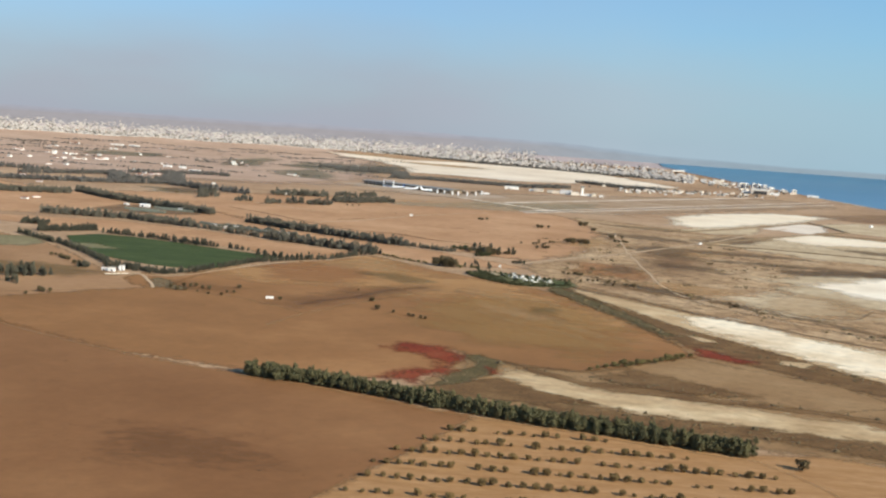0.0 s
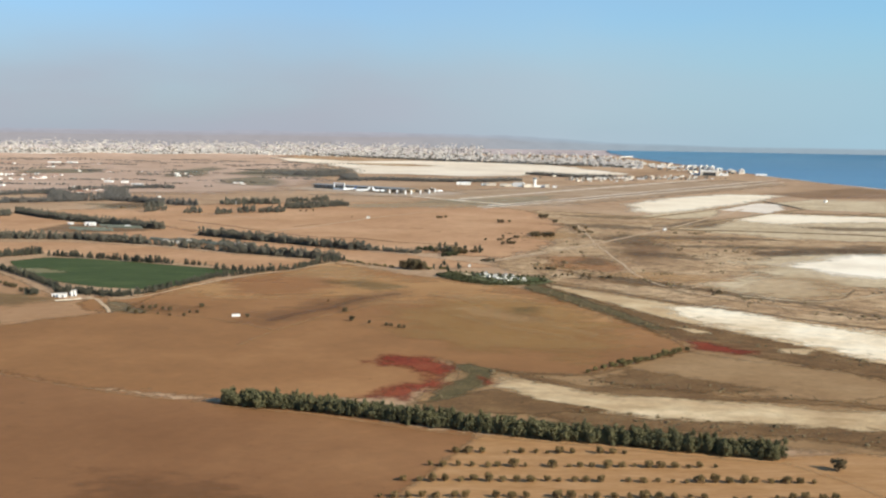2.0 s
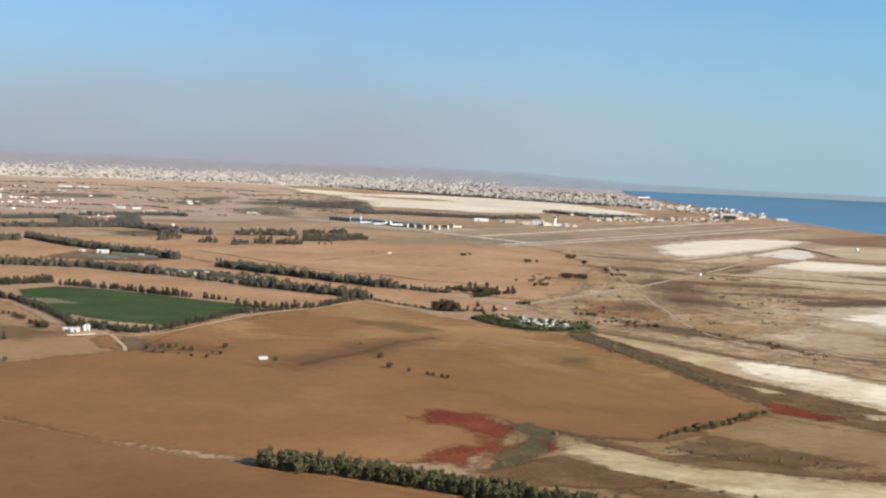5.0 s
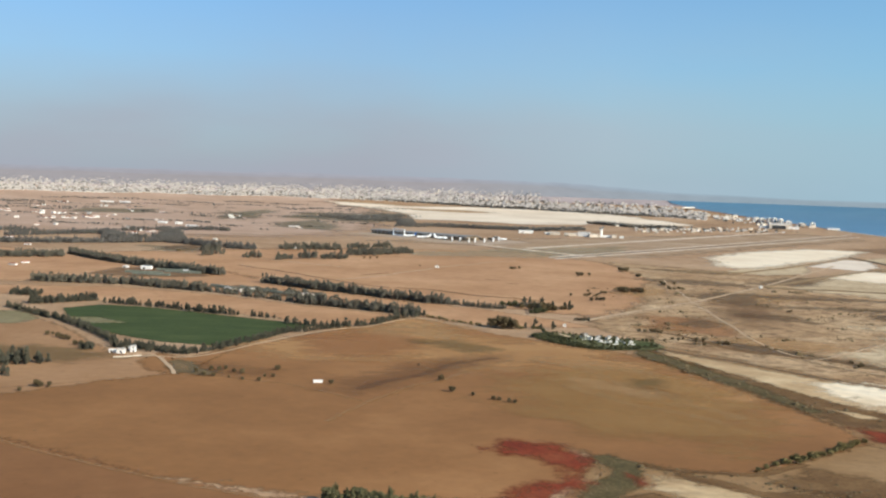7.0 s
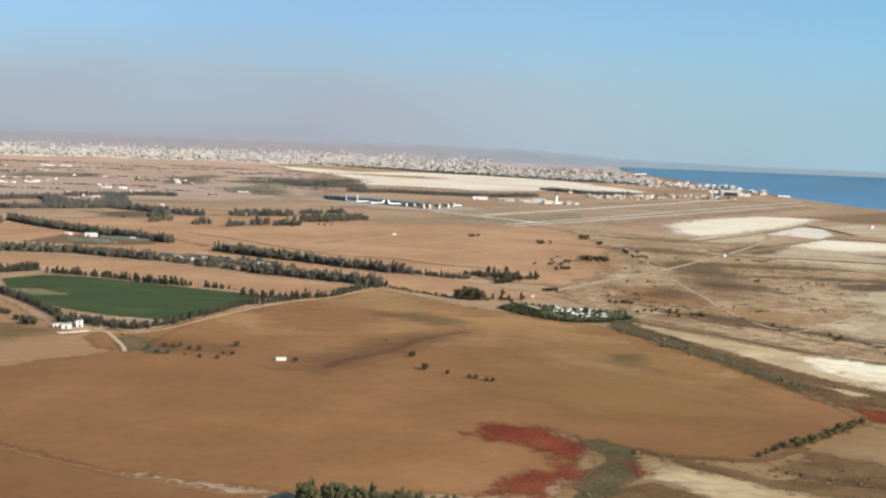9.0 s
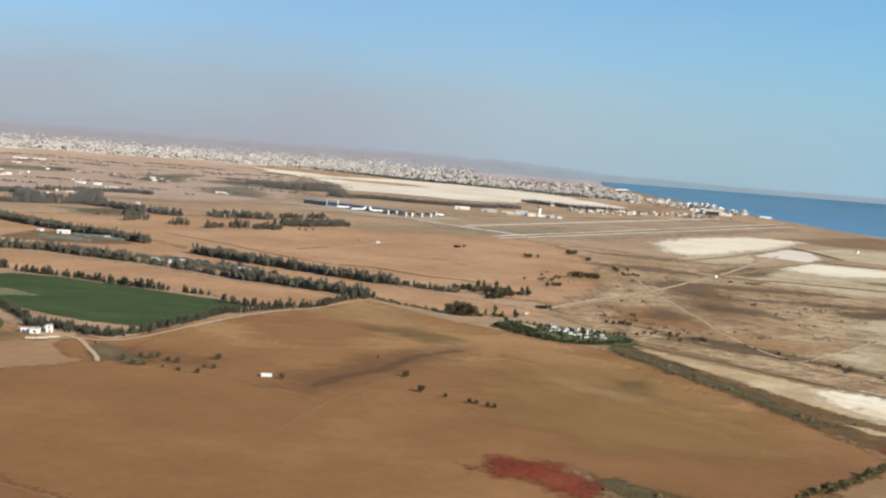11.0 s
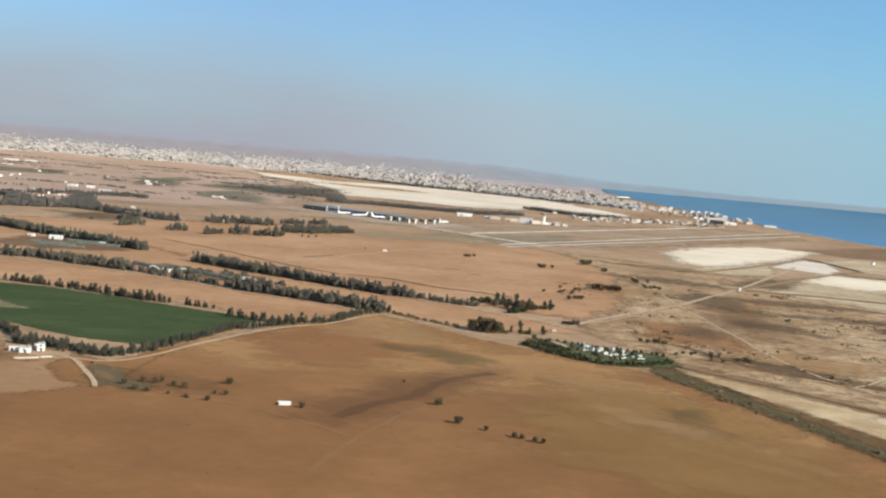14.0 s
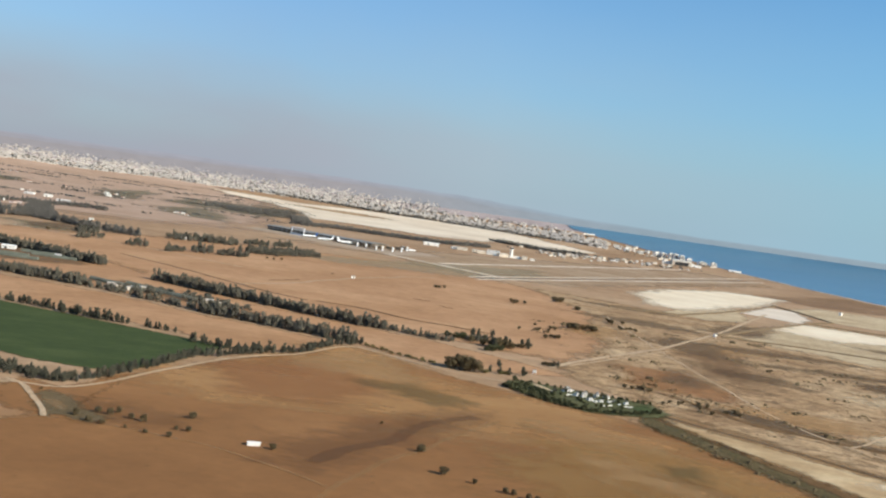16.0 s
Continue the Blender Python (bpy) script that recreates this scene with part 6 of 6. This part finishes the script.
PLANE = airliner("white twin-jet airliner parked on the apron", STEEL_WHITE)
put(PLANE, -146, 2812, 22, 1.3)
put(airliner("smaller white airliner parked on the apron", STEEL_WHITE), -197, 2842, 200, 1.1)
put(airliner("white airliner parked near the portal", TAIL_BLUE), -236, 2885, 205, 1.05)
put(airliner("white airliner parked at the apron's end", STEEL_WHITE), 8, 2862, 20, .9)


def control_tower():
    e = tagged(new("control_tower"), "white airport control tower with a glazed cab", "tower")
    part("shaft", tube([((0, 0, 0), 4.6, 4.6), ((0, 0, 22), 4.0, 4.0)], 12), WHITE, e)
    part("gallery", tube([((0, 0, 22), 4.2, 4.2), ((0, 0, 24), 6.4, 6.4), ((0, 0, 25), 6.4, 6.4)], 12), WHITE, e)
    part("cab", tube([((0, 0, 25), 5.0, 5.0), ((0, 0, 28.6), 5.9, 5.9)], 12), GLASS_DARK, e)
    part("roof", tube([((0, 0, 28.6), 6.3, 6.3), ((0, 0, 29.6), 5.6, 5.6)], 12), ROOF_FLAT, e)
    part("mast", tube([((0, 0, 29.6), .25, .25), ((0, 0, 36), .12, .12)], 6), STEEL_GREY, e)
    part("base_block", box(34, 16, 6, 12, 2, 0, .2), WHITE, e)
    return e


put(control_tower(), 310, 3175, 0)
for x, y, w, d, h, s, tn in ((286, 3170, 26, 18, 9, 2, 10), (262, 3195, 34, 20, 13, 3, -14), (232, 3200, 30, 18, 8, 2, 0), (345, 3160, 14, 12, 9, 2, 0), (368, 3160, 12, 10, 6, 1, 0), (180, 3240, 30, 18, 8, 2, -6), (160, 3255, 18, 14, 6, 1, 5), (214, 3222, 16, 12, 7, 2, 0)):
    put(flat_house("airport_building", w, d, h, s, "cream flat-roofed airport building near the tower", "building", "airport buildings", wall=CREAM if s == 2 else WHITE, windows=2), x, y, tn)
put(shed(44, 16, 7, "low white airport hall"), 95, 3275, -4)


def hangar(w, d, h, label):
    """A hangar with an arched roof and a wide dark opening."""
    e = tagged(new("hangar"), label, "hangar", "hangars")
    part("wall", box(w, d, h, bevel=.2), CREAM, e)
    bm = bmesh.new()
    rows = [[bm.verts.new((x, -d / 2 + d * k / 10, h + 5 * math.sin(math.pi * k / 10))) for k in range(11)] for x in (-w / 2, w / 2)]
    for k in range(10):
        bm.faces.new((rows[0][k], rows[1][k], rows[1][k + 1], rows[0][k + 1]))
    bm.faces.new(rows[0][::-1])
    bm.faces.new(rows[1])
    part("roof", bm, ROOF_FLAT, e)
    # dark box that stands for the shade inside the opening
    part("door", box(w * .72, .4, h * .8, 0, -d / 2 - .1, 0), DARK_DOOR, e)
    return e


put(hangar(74, 40, 17, "big hangar with a wide dark doorway"), 1150, 4260, -6)
put(shed(40, 14, 8, "white hall beside the hangar"), 1205, 4240, -6)
put(shed(30, 14, 8, "white hall beside the hangar"), 1095, 4270, -6)

TOWN_A = flat_house("town_house", 14, 12, 7, 2, "white flat-roofed house in a coastal village", "house", "village houses", wall=WHITE, windows=2)
put(TOWN_A, 560, 3700, 0)
TOWN_B = flat_house("town_house", 18, 12, 10, 3, "cream apartment house in a coastal village", "house", "village houses", wall=CREAM, windows=2)
put(TOWN_B, 600, 3750, 0)
rnd = random.Random(90)
for k in range(95):
    t = rnd.random()
    x, y = 500 + 560 * t + rnd.gauss(0, 40), 3720 + 300 * t + rnd.gauss(0, 80)
    copy_thing(rnd.choice((TOWN_A, TOWN_A, TOWN_B)), spot(x, y, rnd.uniform(-25, 25), rnd.uniform(.4, .72)))
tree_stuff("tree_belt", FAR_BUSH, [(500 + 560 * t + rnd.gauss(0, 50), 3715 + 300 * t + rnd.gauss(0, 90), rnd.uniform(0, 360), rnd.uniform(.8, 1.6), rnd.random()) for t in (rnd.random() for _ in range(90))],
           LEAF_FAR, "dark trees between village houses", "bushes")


def hotel(w, h, label):
    """A slab hotel: walls, balcony bands on the long side and a roof block."""
    e = tagged(new("hotel"), label, "hotel", "beach hotels")
    part("wall", box(w, 16, h, bevel=.2), WHITE, e)
    for k in range(int(h / 3.4)):
        part("balcony", shared(("balc", w), lambda: from_bm("balcony", box(w * .94, 1.6, 1.1), WHITE)), None, e, m=pose(0, -8.8, k * 3.4 + .2))
        part("window_band", shared(("wband", w), lambda: from_bm("window_band", box(w * .92, .3, 1.7), GLASS_DARK)), None, e, m=pose(0, -8.05, k * 3.4 + 1.4))
    part("roof_block", box(w * .3, 8, 3.5, 0, 0, h), WHITE, e)
    return e


for x, y, w, h, tn in ((1235, 4890, 36, 26, 20), (1262, 4880, 30, 30, 15), (1290, 4860, 30, 32, 20), (1310, 4850, 28, 34, 18), (1330, 4820, 30, 30, 12), (1350, 4780, 36, 20, 15), (1362, 4640, 46, 17, 12), (1385, 4560, 30, 24, 10), (1180, 4960, 40, 18, 10),
                       (1140, 5060, 36, 20, 10)):
    put(hotel(w, h, "white slab hotel beside the beach"), x, y, tn, .74)
rnd = random.Random(93)
for k in range(70):
    y = rnd.uniform(4450, 5900)
    copy_thing(rnd.choice((TOWN_A, TOWN_B)), spot(1395 - rnd.uniform(20, 260), y, rnd.uniform(-25, 25), rnd.uniform(.6, 1.15)))
put(shed(46, 16, 6, "white pier building at the cape"), 1378, 4285, -10)
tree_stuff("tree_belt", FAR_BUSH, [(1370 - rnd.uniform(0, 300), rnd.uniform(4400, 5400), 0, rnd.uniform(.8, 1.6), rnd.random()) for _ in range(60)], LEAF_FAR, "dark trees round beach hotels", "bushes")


def breakwater():
    """A rubble mole: long low bank with a flat top and a rounded head."""
    e = tagged(new("breakwater"), "long pale stone breakwater of a harbour", "breakwater")
    bm = tube([((-220, 0, 1.5), 7, 3.5), ((-80, 4, 1.6), 7.5, 3.8), ((90, 0, 1.6), 7, 3.6), ((205, -6, 1.6), 8, 3.8), ((220, -7, 1.2), 4, 2.2)], 8)
    part("rubble", bm, WHITE, e)
    part("parapet", box(380, 1.6, 1.8, 0, 3, 4.6, .2), CREAM, e)
    return e


put(breakwater(), 1560, 7650, 55)


# ---------------------------------------------------------------- the town
def build_town():
    """The town past the lake: blocks past counting, each with a stepped roof."""
    rnd = random.Random(500)
    v, f, trees, front_row = [], [], [], []
    while len(v) < 16 * 8500:
        a = rnd.uniform(-34, 13)
        front = 6950 + 150 * math.sin(a) if a < -8 else 6950 - (a + 8) * 95
        r = front + abs(rnd.gauss(0, 1)) * (3600 if a < 4 else 1200) * (0.2 if rnd.random() < .4 else 1)
        x, y = EYE[0] + r * math.sin(radians(a)), EYE[1] + r * math.cos(radians(a))
        if x > 1350 - (0 if y < 7000 else -(y - 7000) * .1):
            continue
        if rnd.random() < (.45 if r < front + 90 and a > -14 else .24):
            trees.append((x, y, rnd.uniform(0, 360), rnd.uniform(1.2, 2.6), rnd.random()))
            continue
        if r < front + 130 and len(front_row) < 120:
            front_row.append((x, y))
            continue
        tall = rnd.random() < (.5 if a > 3 else .3 if a > -9 else .1)
        w, d, h = rnd.uniform(12, 34) if a < 2 else rnd.uniform(9, 22), rnd.uniform(10, 18), rnd.uniform(6, 10.5) if tall else rnd.uniform(2.5, 5.5)
        p, s = drawn_in([(x, y, 0)])
        t = rnd.uniform(-.5, .5)
        b = len(v)
        for lo, hi, k, o in ((-2, h, 1, 0), (h, h + 1.6, .45, w * .12)):
            for z in (lo, hi):
                for qx, qy in ((-1, -1), (1, -1), (1, 1), (-1, 1)):
                    X, Y = qx * w * k / 2 + o, qy * d * k / 2
                    v.append((p[0][0] + s[0] * (X * math.cos(t) - Y * math.sin(t)), p[0][1] + s[0] * (X * math.sin(t) + Y * math.cos(t)), p[0][2] + s[0] * z))
        for q in (b, b + 8):
            f += [(q, q + 1, q + 5, q + 4), (q + 1, q + 2, q + 6, q + 5), (q + 2, q + 3, q + 7, q + 6), (q + 3, q, q + 4, q + 7), (q + 4, q + 5, q + 6, q + 7)]
    for x, y in front_row:
        copy_thing(rnd.choice((TOWN_A, TOWN_A, TOWN_B)), spot(x, y, rnd.uniform(-30, 30), rnd.uniform(.5, .85)))
    tagged(new("town", mesh("town", v, f, CITY_WALL)), "pale dense town of low blocks behind the lake", "town", kind="stuff")
    tree_stuff("town_trees", FAR_BUSH, trees, LEAF_FAR, "dark trees between town blocks", "trees")


build_town()
